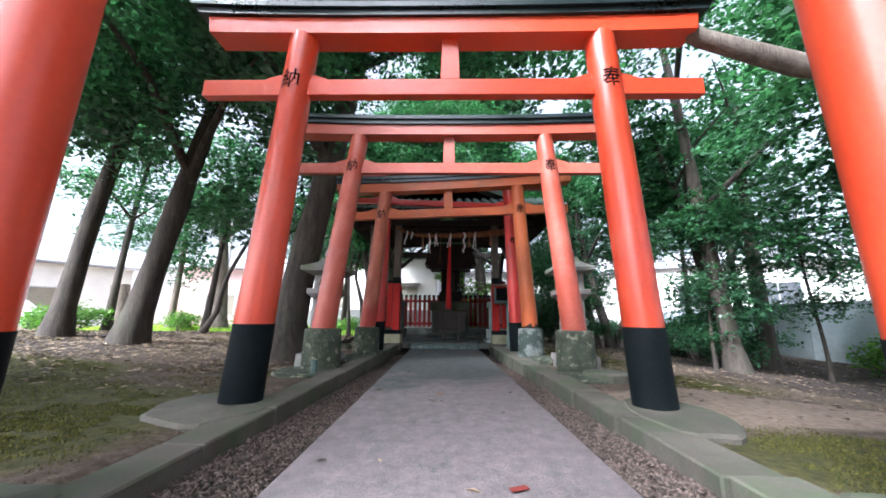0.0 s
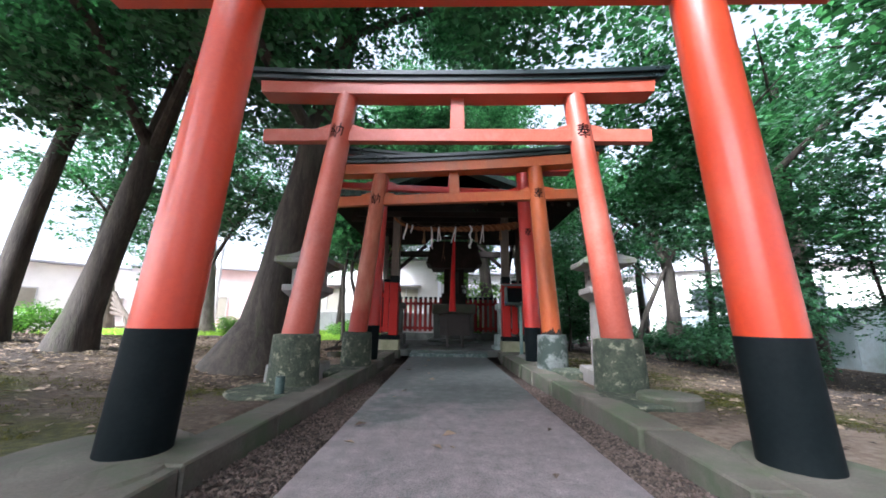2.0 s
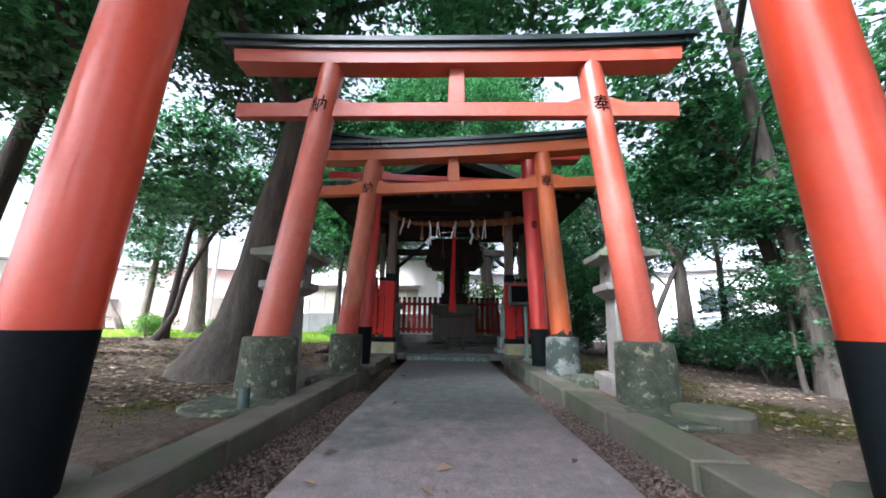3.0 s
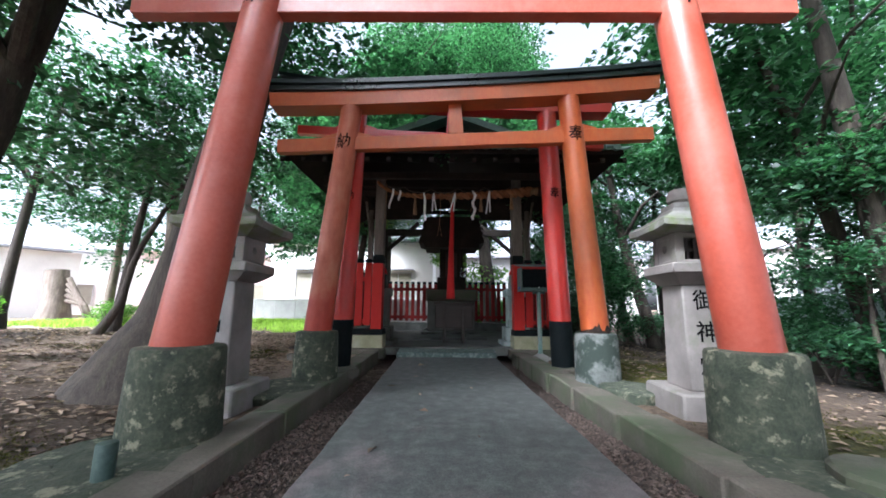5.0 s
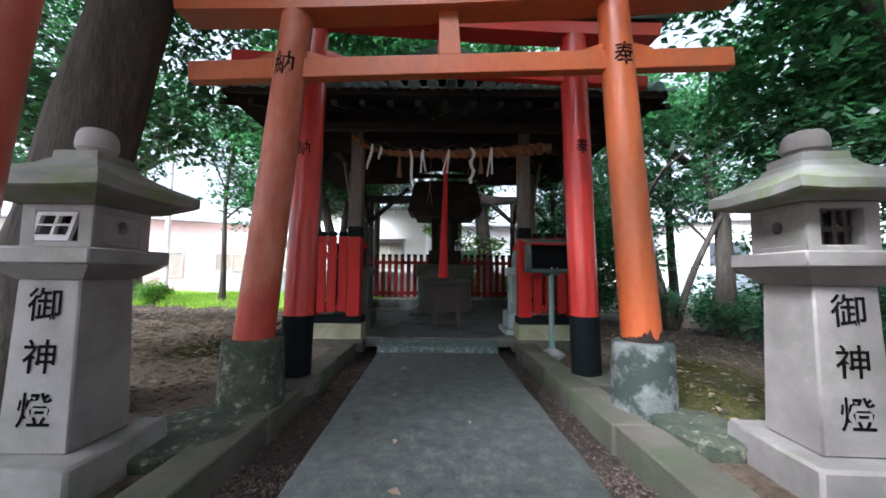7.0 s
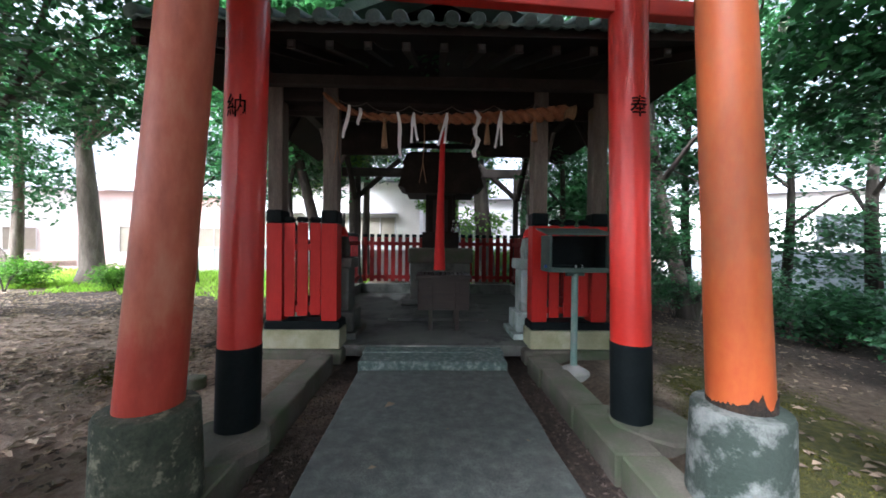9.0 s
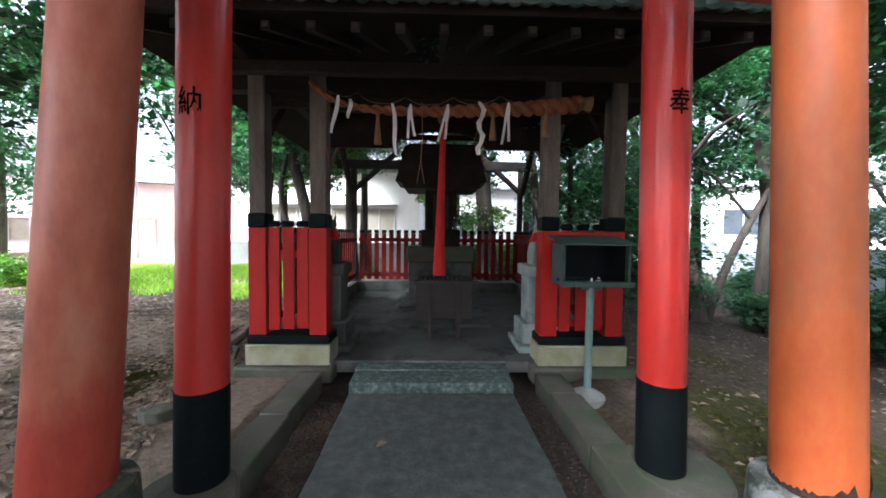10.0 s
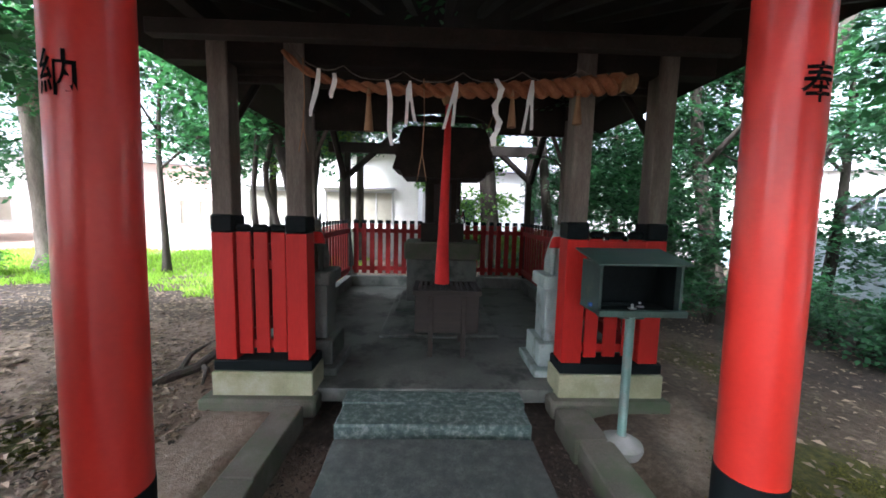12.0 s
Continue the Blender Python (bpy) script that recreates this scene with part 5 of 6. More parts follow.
# ---- trees ----
def crown_mesh(name, seed, radius, height, sprays, per, leaf, mat):
    """A loose cloud of leaf sprays: flat fans of single leaves with gaps between."""
    rng = np.random.default_rng(seed)
    d = rng.normal(size=(sprays, 3))
    d /= np.linalg.norm(d, axis=1)[:, None]
    rad = rng.random(sprays) ** 0.45
    c = d * rad[:, None] * np.array([radius, radius, height])
    lump = 1 + 0.35 * np.sin(3 * d[:, 0] + seed) * np.cos(2.3 * d[:, 1] - seed)
    c *= lump[:, None]
    rot = rng.random(sprays) * 2 * math.pi
    tilt = rng.normal(0, 0.28, size=(sprays, 2))
    t = rng.random((sprays, per))
    side = rng.choice([-1.0, 1.0], size=(sprays, per))
    off = rng.random((sprays, per)) * 0.30
    lx = t * 0.55 - 0.2
    ly = side * off * (1.1 - 0.6 * t)
    ang = side * (0.5 + 0.5 * rng.random((sprays, per)))
    s = leaf * (0.65 + 0.7 * rng.random((sprays, per)))
    drop = -0.25 * lx ** 2 + rng.normal(0, 0.03, size=(sprays, per))
    cr, sr = np.cos(rot)[:, None], np.sin(rot)[:, None]

    def place(px, py, pz):
        pz = pz + drop + px * tilt[:, :1] + py * tilt[:, 1:]
        return np.stack([c[:, :1] + px * cr - py * sr, c[:, 1:2] + px * sr + py * cr, c[:, 2:] + pz], -1)
    ca, sa = np.cos(ang), np.sin(ang)
    twist = rng.normal(0, 0.35, size=(sprays, per)) * s
    a = place(lx, ly, 0 * s)
    b = place(lx + 0.5 * s * ca - 0.27 * s * sa, ly + 0.5 * s * sa + 0.27 * s * ca, 0.08 * s + twist * 0.5)
    e = place(lx + s * ca, ly + s * sa, -0.12 * s)
    f = place(lx + 0.5 * s * ca + 0.27 * s * sa, ly + 0.5 * s * sa - 0.27 * s * ca, 0.08 * s - twist * 0.5)
    v = np.stack([a, b, e, f], 2).reshape(-1, 3)
    n = len(v) // 4
    me = bpy.data.meshes.new(name)
    me.vertices.add(4 * n)
    me.vertices.foreach_set("co", v.astype(np.float32).ravel())
    me.loops.add(4 * n)
    me.loops.foreach_set("vertex_index", np.arange(4 * n, dtype=np.int32))
    me.polygons.add(n)
    me.polygons.foreach_set("loop_start", np.arange(0, 4 * n, 4, dtype=np.int32))
    me.update(calc_edges=True)
    me.materials.append(mat)
    return me


CROWNS = [crown_mesh("crown", 20 + i, 1.5, 1.05, 150, 15, 0.122, M["leaf"]) for i in range(6)]
LIGHT_CROWNS = [crown_mesh("crown", 60 + i, 0.8, 0.6, 150, 12, 0.11, M["leaf_lit"]) for i in range(2)]


def tree(x, y, r, h, lean, crowns, label, mat="bark", forks=3, meshes=None, zlow=3.2, spread=2.0, seed=0, bend=0.15, root=1.5, size=(0.9, 1.35), line=None):
    """A tapered, slightly bent trunk with limbs and a crown of leaf clouds."""
    rng = random.Random(1000 + seed)
    t = thing("tree", label, "tree", pose(x, y, ground_z(x, y)), group="trees of the grove")
    n = 12
    ph = rng.uniform(0, 6)
    pts, rad = [], []
    for i in range(n + 1):
        k = i / n
        w = bend * math.sin(ph + 4.0 * k) * k
        pts.append((lean[0] * k + w, lean[1] * k + bend * 0.7 * (math.cos(ph + 3.2 * k) - math.cos(ph)), -0.15 + (h + 0.15) * k))
        if line:
            z = (h + 0.15) * k
            for (x0, z0), (x1, z1) in zip(line, line[1:]):
                if z0 <= z <= z1 or (x1, z1) == line[-1]:
                    pts[-1] = (x0 + (x1 - x0) * (z - z0) / (z1 - z0), lean[1] * k, -0.15 + z)
                    break
        rad.append(r * (1 - 0.62 * k) * (1 + (root - 1) * math.exp(-k * h / 0.35)))
    bm = bmesh.new()
    tube(bm, pts, rad, 14)
    for v in bm.verts:
        j = 1 + 0.10 * noise.noise((v.co.x * 3, v.co.y * 3 + y, v.co.z * 1.2))
        k = max(0, min(n, int((v.co.z + 0.15) / (h + 0.15) * n)))
        v.co.x, v.co.y = pts[k][0] + (v.co.x - pts[k][0]) * j, pts[k][1] + (v.co.y - pts[k][1]) * j
    part("trunk", bm, M[mat], t)
    tips = [Vector(pts[-1]), Vector(pts[-2]), Vector(pts[-4])]
    for i in range(forks):
        k = rng.uniform(0.42, 0.9)
        p0 = Vector(pts[int(k * n)])
        a = rng.uniform(0, 2 * math.pi)
        ln = rng.uniform(0.9, 1.3) * spread
        p1 = p0 + Vector((math.cos(a) * ln * 0.5, math.sin(a) * ln * 0.5, ln * 0.45))
        p2 = p0 + Vector((math.cos(a) * ln, math.sin(a) * ln, ln * 0.62))
        r0 = r * (1 - 0.62 * k) * 0.55
        part("limb", tube(bmesh.new(), [p0, p1, p2], [r0, r0 * 0.65, r0 * 0.2], 8), M[mat], t)
        tips.append(p2)
    ms = meshes or CROWNS
    for i in range(crowns):
        k = (i + rng.random()) / crowns
        z = zlow + (h + 0.8 - zlow) * k
        axis = Vector(pts[max(0, min(n, int(z / h * n)))])
        a, d = rng.uniform(0, 6.28), spread * (1.0 - 0.45 * k) * math.sqrt(rng.random())
        c = Vector((axis.x + d * math.cos(a), axis.y + d * math.sin(a), z))
        ob = new("crown", rng.choice(ms))
        ob.parent = t
        s = rng.uniform(*size)
        ob.matrix_basis = Matrix.Translation(c) @ Matrix.Rotation(rng.uniform(0, 6.28), 4, "Z") @ Matrix.Rotation(rng.gauss(0, 0.25), 4, "X") @ Matrix.Diagonal((s, s, s * rng.uniform(0.75, 1.1), 1))
    return t


BIG = "tall broad-trunked evergreen leaning beside the walkway"
TREES = [
    # x, y, r, height, lean, crowns, label
    (-3.55, 10.6, 0.38, 11.0, (1.7, 0.6), 26, BIG, dict(zlow=5.8, spread=4.6, root=2.2, bend=0.1)),
    (-6.75, 10.45, 0.28, 9.5, (1.6, 0.3), 13, "straight evergreen tree with dark bare trunk", dict(zlow=4.6, spread=2.6, bend=0.08)),
    (-8.45, 10.6, 0.22, 9.0, (0.9, 0.3), 8, "evergreen tree with leaning dark trunk", dict(zlow=4.4, spread=2.8, bend=0.05, line=[(-0.05, 0), (0.12, 2.6), (0.6, 5.9), (1.3, 9.3)])),
    (-13.5, 17.0, 0.16, 8.0, (0.4, 0.0), 4, "slim evergreen tree with dark trunk", dict(zlow=4.2)),
    (-8.5, 15.4, 0.12, 6.5, (0.5, 0.3), 4, "slim forked tree at the grove's edge", dict(zlow=3.4)),
    (-7.85, 14.2, 0.085, 5.0, (1.2, 0.2), 3, "thin crooked tree at the grove's edge", dict(zlow=3.2, line=[(0, 0), (0.5, 0.75), (0.65, 1.9), (1.0, 2.7), (1.6, 3.9), (2.0, 5.2)])),
    (-8.3, 21.4, 0.11, 6.5, (0.2, 0.0), 3, "thin tree standing in bright grass", dict(zlow=3.8, bend=0.25)),
    (-4.6, 19.5, 0.085, 6.5, (0.2, 0.0), 6, "slim wavy-trunked evergreen behind the shrine fence", dict(zlow=4.3, line=[(0.1, 0), (0.0, 1.9), (-0.06, 2.6), (0.08, 4.0), (0.05, 6.8)])),
    (-4.05, 19.5, 0.10, 6.5, (0.3, 0.0), 7, "slim wavy-trunked evergreen behind the shrine fence", dict(zlow=4.3, line=[(0.2, 0), (0.06, 1.7), (-0.3, 2.9), (-0.26, 3.5), (-0.08, 4.1), (-0.1, 6.8)])),
    (-3.0, 19.6, 0.20, 8.0, (-1.6, 0.0), 8, "leaning dark trunk of an evergreen beside the shrine", dict(zlow=4.6, line=[(-0.2, 0), (-0.55, 2.2), (-1.2, 4.8), (-1.9, 8.3)])),
    (-2.9, 22.4, 0.20, 8.0, (-0.5, 0.2), 9, "bright-leaved evergreen with crooked dark trunk behind the shrine", dict(zlow=3.6, bend=0.35, meshes=LIGHT_CROWNS)),
    (2.1, 23.0, 0.38, 9.0, (-0.6, 0.2), 6, "broad dark evergreen behind the shrine", dict(zlow=4.6)),
    (0.9, 24.2, 0.14, 7.0, (-0.5, 0.3), 8, "slim tree with bright leaves behind the shrine", dict(zlow=2.4, meshes=LIGHT_CROWNS)),
    (6.75, 11.4, 0.21, 9.5, (-0.7, 0.4), 5, "evergreen tree with dense dark foliage", dict(zlow=4.4, spread=3.2, bend=0.06)),
    (9.3, 13.6, 0.24, 8.5, (0.5, 0.2), 7, "evergreen tree with dense dark foliage", dict(zlow=4.0, spread=2.6)),
    (7.5, 12.5, 0.17, 6.5, (-1.3, 0.2), 4, "crooked evergreen with dense foliage", dict(zlow=3.0, bend=0.1)),
    (8.83, 18.6, 0.29, 8.5, (0.9, 0.0), 5, "evergreen with a crooked grey-brown trunk", dict(zlow=6.2, spread=2.8, root=1.2, line=[(-0.05, 0), (0.02, 2.2), (0.0, 4.0), (-0.35, 4.9), (-0.5, 5.4), (0.1, 6.6), (0.6, 7.5), (0.9, 8.8)])),
    (7.2, 20.6, 0.18, 8.0, (-0.9, 0.3), 4, "evergreen tree with pale trunk", dict(zlow=3.6, mat="bark_pale", bend=0.25)),
    (7.10, 18.5, 0.12, 5.5, (1.5, 0.0), 1, "dark evergreen leaning out from a shared base", dict(zlow=4.4, root=1.2, line=[(0, 0), (0.3, 0.9), (0.72, 2.0), (1.34, 3.2), (2.1, 4.4), (2.6, 5.8)])),
    (6.98, 18.5, 0.21, 7.5, (-1.9, 0.2), 3, "dark evergreen leaning over from a shared base", dict(zlow=4.6, root=1.2, line=[(0, 0), (-0.2, 1.2), (-0.6, 2.8), (-0.9, 4.5), (-1.2, 7.8)])),
    (8.2, 8.6, 0.15, 8.0, (-0.4, 0.2), 11, "evergreen tree with low spreading branches", dict(bend=0.4, zlow=2.9, spread=2.3)),
    (7.2, 5.2, 0.25, 8.5, (-0.5, 0.2), 11, "evergreen tree with high spreading branches", dict(zlow=4.2, spread=2.3)),
    (-6.4, 6.2, 0.26, 9.5, (0.3, 0.3), 9, "evergreen tree with high spreading branches", dict(zlow=4.4, spread=2.4)),
    (12.0, 8.0, 0.2, 8.0, (0, 0), 6, "evergreen tree with dense dark foliage", dict(zlow=2.8, spread=2.4)),
    (-15.0, 10.0, 0.25, 9.0, (0.5, 0), 8, "evergreen tree with dense dark foliage", dict(zlow=3.4, spread=2.6)),
    (3.5, 18.8, 0.10, 7.0, (0.2, 0.3), 5, "slim evergreen close behind the shrine", dict(zlow=3.2)),
    (-3.3, 26.0, 0.2, 11.0, (0, 0), 16, "evergreen tree far behind the shrine", dict(zlow=5.0, spread=2.8)),
    (4.5, 27.0, 0.2, 13.0, (0, 0), 9, "evergreen tree far behind the shrine", dict(zlow=1.6, spread=2.8)),
    (0.5, 28.0, 0.2, 15.0, (0, 0), 22, "evergreen tree far behind the shrine", dict(zlow=8.0, spread=4.0)),
    (9.5, 22.0, 0.2, 8.0, (0, 0), 3, "evergreen tree with dense foliage", dict(zlow=3.4, spread=2.6)),
    # two trees added out of sight to shade the start of the walk
    (-4.6, 1.5, 0.3, 9.5, (-0.6, 0), 7, "unseen tall evergreen added for shade beside the start", dict(zlow=5.4, spread=3.4)),
    (4.9, 1.0, 0.3, 9.5, (-1.2, 0), 14, "unseen tall evergreen added for shade beside the start", dict(zlow=5.4, spread=3.4)),
    (0.8, 24.5, 0.26, 19.0, (0, 0), 30, "very tall evergreen behind the shrine", dict(zlow=9.0, spread=5.0)),
    # three more unseen trees, added to hold back sun from the walk
    (-8.6, 1.8, 0.3, 9.5, (0.2, 0), 16, "unseen tall evergreen added for shade beside the start", dict(zlow=3.6, spread=2.8)),
    (-5.6, -4.0, 0.3, 9.5, (0.2, 0), 4, "unseen tall evergreen added for shade behind the start", dict(zlow=4.4, spread=2.6)),
    (5.6, -5.0, 0.3, 9.5, (-0.2, 0), 10, "unseen tall evergreen added for shade behind the start", dict(zlow=4.4, spread=2.6)),
    (-3.9, 20.6, 0.16, 11.5, (1.6, 0), 22, "tall slim evergreen behind the shrine", dict(zlow=6.4, spread=3.2)),
    (3.6, 20.8, 0.16, 11.5, (-1.6, 0), 14, "tall slim evergreen behind the shrine", dict(zlow=6.4, spread=3.2)),
    (11.4, 20.2, 0.16, 7.0, (0, 0), 3, "evergreen tree by the boundary wall", dict(zlow=1.8, spread=2.0)),
    (13.0, 19.0, 0.2, 7.5, (0, 0), 3, "evergreen tree by the boundary wall", dict(zlow=2.6, spread=2.4)),
    (-6.0, 23.5, 0.16, 8.5, (0.4, 0), 14, "evergreen tree beyond the lawn", dict(zlow=3.6, spread=2.6)),
    (7.5, 25.0, 0.2, 9.0, (0, 0), 8, "evergreen tree far behind the shrine", dict(zlow=2.0, spread=2.8)),
    (-11.9, 21.6, 0.36, 8.5, (-0.5, 0.3), 3, "broad pale-barked tree with mossy trunk by the lawn", dict(zlow=4.6, mat="bark_pale", bend=0.2, spread=2.4, root=1.7)),
    (-14.5, 21.5, 0.2, 7.0, (0.3, 0), 4, "tree at the edge of a lawn", dict(zlow=3.0, mat="bark_pale")),
]
SAPLING = "thin young evergreen with sparse low leaves"
for x, y, h, lean in ((6.4, 11.6, 3.6, 0.3), (7.9, 13.0, 3.2, -0.3), (8.6, 11.2, 4.0, 0.2), 
                      (6.2, 19.6, 3.4, 0.3), (4.3, 17.4, 3.4, 0.2), (10.6, 9.6, 3.6, 0.2), (12.4, 12.6, 3.4, 0.0),
                      (4.6, 23.6, 4.0, 0.0), (6.6, 22.8, 4.0, 0.2)):
    TREES.append((x, y, 0.045, h, (lean, 0.2), 4, SAPLING, dict(zlow=0.9, spread=0.9, size=(0.5, 0.85), forks=2)))
for i, (x, y, r, h, lean, cr, label, kw) in enumerate(TREES):
    made = tree(x, y, r, h, lean, cr, label, seed=i, **kw)
    if (x, y) == (7.2, 5.2):
        # a thick bare limb that reaches over the walkway
        reach = [Vector(p) - made.location for p in ((7.05, 5.25, 2.2), (5.4, 5.9, 3.15), (4.0, 6.3, 3.66), (3.0, 6.35, 4.06), (2.4, 6.4, 4.7))]
        part("limb", tube(bmesh.new(), reach, [0.17, 0.15, 0.125, 0.10, 0.05], 12), M["bark_pale"], made, "thick pale bare limb")

# ---- houses and walls beyond the grove (plain masses) ----
def house(name, x, y, turn, w, d, h, wall, label, openings, roof_h=1.6, eave=0.5, awning=False):
    hs = thing(name, label, "house", pose(x, y, 0, 0, 0, turn))
    wl = part("wall", box(bmesh.new(), -w / 2, w / 2, 0, d, -0.7, h, 0.0), M[wall], hs, smooth=False)
    bm = bmesh.new()
    a = w / 2 + eave
    prism(bm, [(-eave, h), (d / 2, h + roof_h), (d + eave, h), (d + eave, h + 0.15), (d / 2, h + roof_h + 0.18), (-eave, h + 0.15)], -a, a)
    for v in bm.verts:
        v.co = Vector((v.co.y, v.co.x, v.co.z))
    part("roof", bm, M["roof_far"], hs, smooth=False)
    for ox, oz, ow, oh, kind in openings:
        win = part("window", box(bmesh.new(), ox - ow / 2, ox + ow / 2, -0.03, 0.02, oz, oz + oh), M["pane_dark" if kind == "glass" else "shutter"], hs, smooth=False)
        bm = bmesh.new()
        for q in ((ox - ow / 2 - 0.07, ox - ow / 2, oz - 0.07, oz + oh + 0.07), (ox + ow / 2, ox + ow / 2 + 0.07, oz - 0.07, oz + oh + 0.07),
                  (ox - ow / 2, ox + ow / 2, oz - 0.07, oz), (ox - ow / 2, ox + ow / 2, oz + oh, oz + oh + 0.07), (ox - 0.025, ox + 0.025, oz, oz + oh)):
            box(bm, q[0], q[1], -0.08, 0.0, q[2], q[3])
        part("frame", bm, M["frame_grey"], win, smooth=False)
        if awning:
            part("awning", box(bmesh.new(), ox - ow / 2 - 0.2, ox + ow / 2 + 0.2, -0.45, -0.005, oz + oh + 0.2, oz + oh + 0.26), M["roof_far"], win, "thin grey awning", smooth=False)
    return hs


house("house", -6.35, 30.0, 0, 10.9, 7.0, 5.3, "plaster", "white plastered house with shuttered windows behind the shrine",
      [(-2.6, 1.6, 2.1, 1.6, "shutter"), (1.3, 1.6, 1.7, 1.6, "shutter"), (3.15, 1.6, 1.7, 1.6, "shutter")], awning=True)
house("house", -17.0, 33.0, 25, 10.0, 7.0, 4.8, "plaster_pink", "pale pink house beyond the grove", [(-2, 1, 2, 1.6, "shutter"), (2, 1, 2, 1.6, "shutter")])
house("house", -27.0, 24.0, 55, 12.0, 8.0, 4.2, "plaster", "pale house with grey roof beyond the grove", [(-3, 1, 2, 1.6, "shutter"), (1, 1, 2.4, 1.6, "shutter")])
house("house", -30.0, 12.0, 85, 12.0, 8.0, 3.8, "plaster", "pale low house with grey roof beyond the grove", [(-3, 1, 2, 1.6, "shutter"), (1, 1, 2.4, 1.6, "shutter")])
# the next two are added to cover the sky's dark band at the horizon
house("house", -30.0, 36.5, 40, 20.0, 7.0, 5.6, "plaster", "long pale house added to hide the dark horizon", [(-6, 1, 2, 1.6, "shutter"), (-1, 1, 2, 1.6, "shutter"), (5, 1, 2.4, 1.6, "shutter")])
house("house", 7.0, 37.0, 0, 20.0, 7.0, 5.2, "plaster", "pale house added behind the trees to hide the dark horizon", [(-5, 1.6, 2, 1.6, "glass"), (1, 1.6, 2, 1.6, "glass")])
house("house", 22.0, 30.0, -30, 14.0, 8.0, 5.0, "plaster", "white house beyond the boundary wall", [(-3, 2, 2, 1.6, "glass"), (2, 2, 2.4, 1.6, "glass")])
house("house", 24.0, 14.0, -70, 12.0, 8.0, 4.2, "plaster", "white house beyond the boundary wall", [(-3, 2, 2, 1.6, "glass"), (2, 2, 2.4, 1.6, "glass")])


def boundary(name, pts, h, mat, label, step=2.0):
    w = thing(name, label, "wall", kind="structure")
    for a, b in zip(pts, pts[1:]):
        a, b = Vector(a), Vector(b)
        n = max(1, round((b - a).length / step))
        ang = math.degrees(math.atan2(b.y - a.y, b.x - a.x))
        ln = (b - a).length / n
        for i in range(n):
            p = a + (b - a) * (i / n)
            ob = part("panel", box(bmesh.new(), 0.006, ln - 0.006, -0.07, 0.07, -0.7, h, 0.008), M[mat], w, smooth=False)
            ob.matrix_basis = pose(p.x, p.y, 0, 0, 0, ang)
        cp = part("coping", box(bmesh.new(), 0, (b - a).length, -0.10, 0.10, h, h + 0.09, 0.012), M[mat], w, smooth=False)
        cp.matrix_basis = pose(a.x, a.y, 0, 0, 0, ang)
    return w


boundary("wall_east", [(14.5, -2, 0), (13.2, 16.2, 0), (15.5, 24.0, 0), (17, 34, 0)], 1.45, "blue_wall", "pale bluish rendered boundary wall")
boundary("wall_north", [(-13.5, 27.5, 0), (-5.0, 26.5, 0), (8, 27.5, 0)], 1.3, "block_wall", "grey concrete block boundary wall", 1.2)


# ---- grass, moss and fallen leaves ----
def blades(name, where, count, seed, mat, hgt, wid, label, category):
    rng = random.Random(seed)
    verts, faces = [], []
    for i in range(count):
        x, y = where(rng)
        z = ground_z(x, y)
        h, w, a = rng.uniform(*hgt), rng.uniform(*wid), rng.uniform(0, 6.28)
        bx, by = rng.gauss(0, 0.4) * h, rng.gauss(0, 0.4) * h
        dx, dy = w * math.cos(a), w * math.sin(a)
        n = len(verts)
        verts += [(x - dx, y - dy, z - 0.01), (x + dx, y + dy, z - 0.01), (x + dx * 0.6 + bx * 0.5, y + dy * 0.6 + by * 0.5, z + h * 0.6), (x + bx, y + by, z + h)]
        faces += [(n, n + 1, n + 2), (n, n + 2, n + 3)]
    me = bpy.data.meshes.new(name)
    me.from_pydata(verts, [], faces)
    me.materials.append(M[mat])
    return tagged(new(name, me), label, category, kind="stuff")


def lawn(rng):
    while True:
        x, y = rng.uniform(-18, -2.8), rng.uniform(18.4, 27)
        if y > 19.4 + 2.0 * noise.noise((x * 0.45, 0, 3)) + 1.2 * noise.noise((x * 1.6, y * 1.6, 6)) + (0.0 if x < -3 else 2.0) and noise.noise((x * 0.8, y * 0.8, 1)) > -0.32:
            return x, y


blades("grass", lawn, 26000, 5, "grass_blade", (0.08, 0.22), (0.008, 0.02), "bright yellow-green grass and weeds", "grass")


def litter(name, area, count, seed, label):
    """Fallen leaves lying on the earth, curled a little."""
    rng = random.Random(seed)
    verts, faces = [], []
    for i in range(count):
        x, y = area(rng)
        z = (ground_z(x, y) if abs(x) > 1.7 else 0.0) + 0.012
        s, a, t = rng.uniform(0.02, 0.065), rng.uniform(0, 6.28), rng.uniform(-0.4, 0.4)
        c, q = s * math.cos(a), s * math.sin(a)
        n = len(verts)
        verts += [(x - c, y - q, z), (x - q * 0.5, y + c * 0.5, z + s * (0.25 + t * 0.4)), (x + c, y + q, z + s * 0.2 * t), (x + q * 0.5, y - c * 0.5, z + s * (0.25 - t * 0.4))]
        faces.append((n, n + 1, n + 2, n + 3))
    me = bpy.data.meshes.new(name)
    me.from_pydata(verts, [], faces)
    me.materials.append(M["dead_leaf"])
    tagged(new(name, me), label, "fallen leaves", kind="stuff")


def under_trees(side, y0, y1):
    """Leaf fall that thins out unevenly towards the walkway and the open ground."""
    def pick(r):
        while True:
            x, y = side * (2.5 + 11 * r.random() ** 1.1), r.uniform(y0, y1)
            edge = min(1.0, max(0.0, (y - y0) / 4.0)) * min(1.0, max(0.0, (y1 - y) / 2.0))
            if r.random() < edge + 0.9 * noise.noise((x * 0.7, y * 0.7, 4)) + 0.15:
                return x, y
    return pick


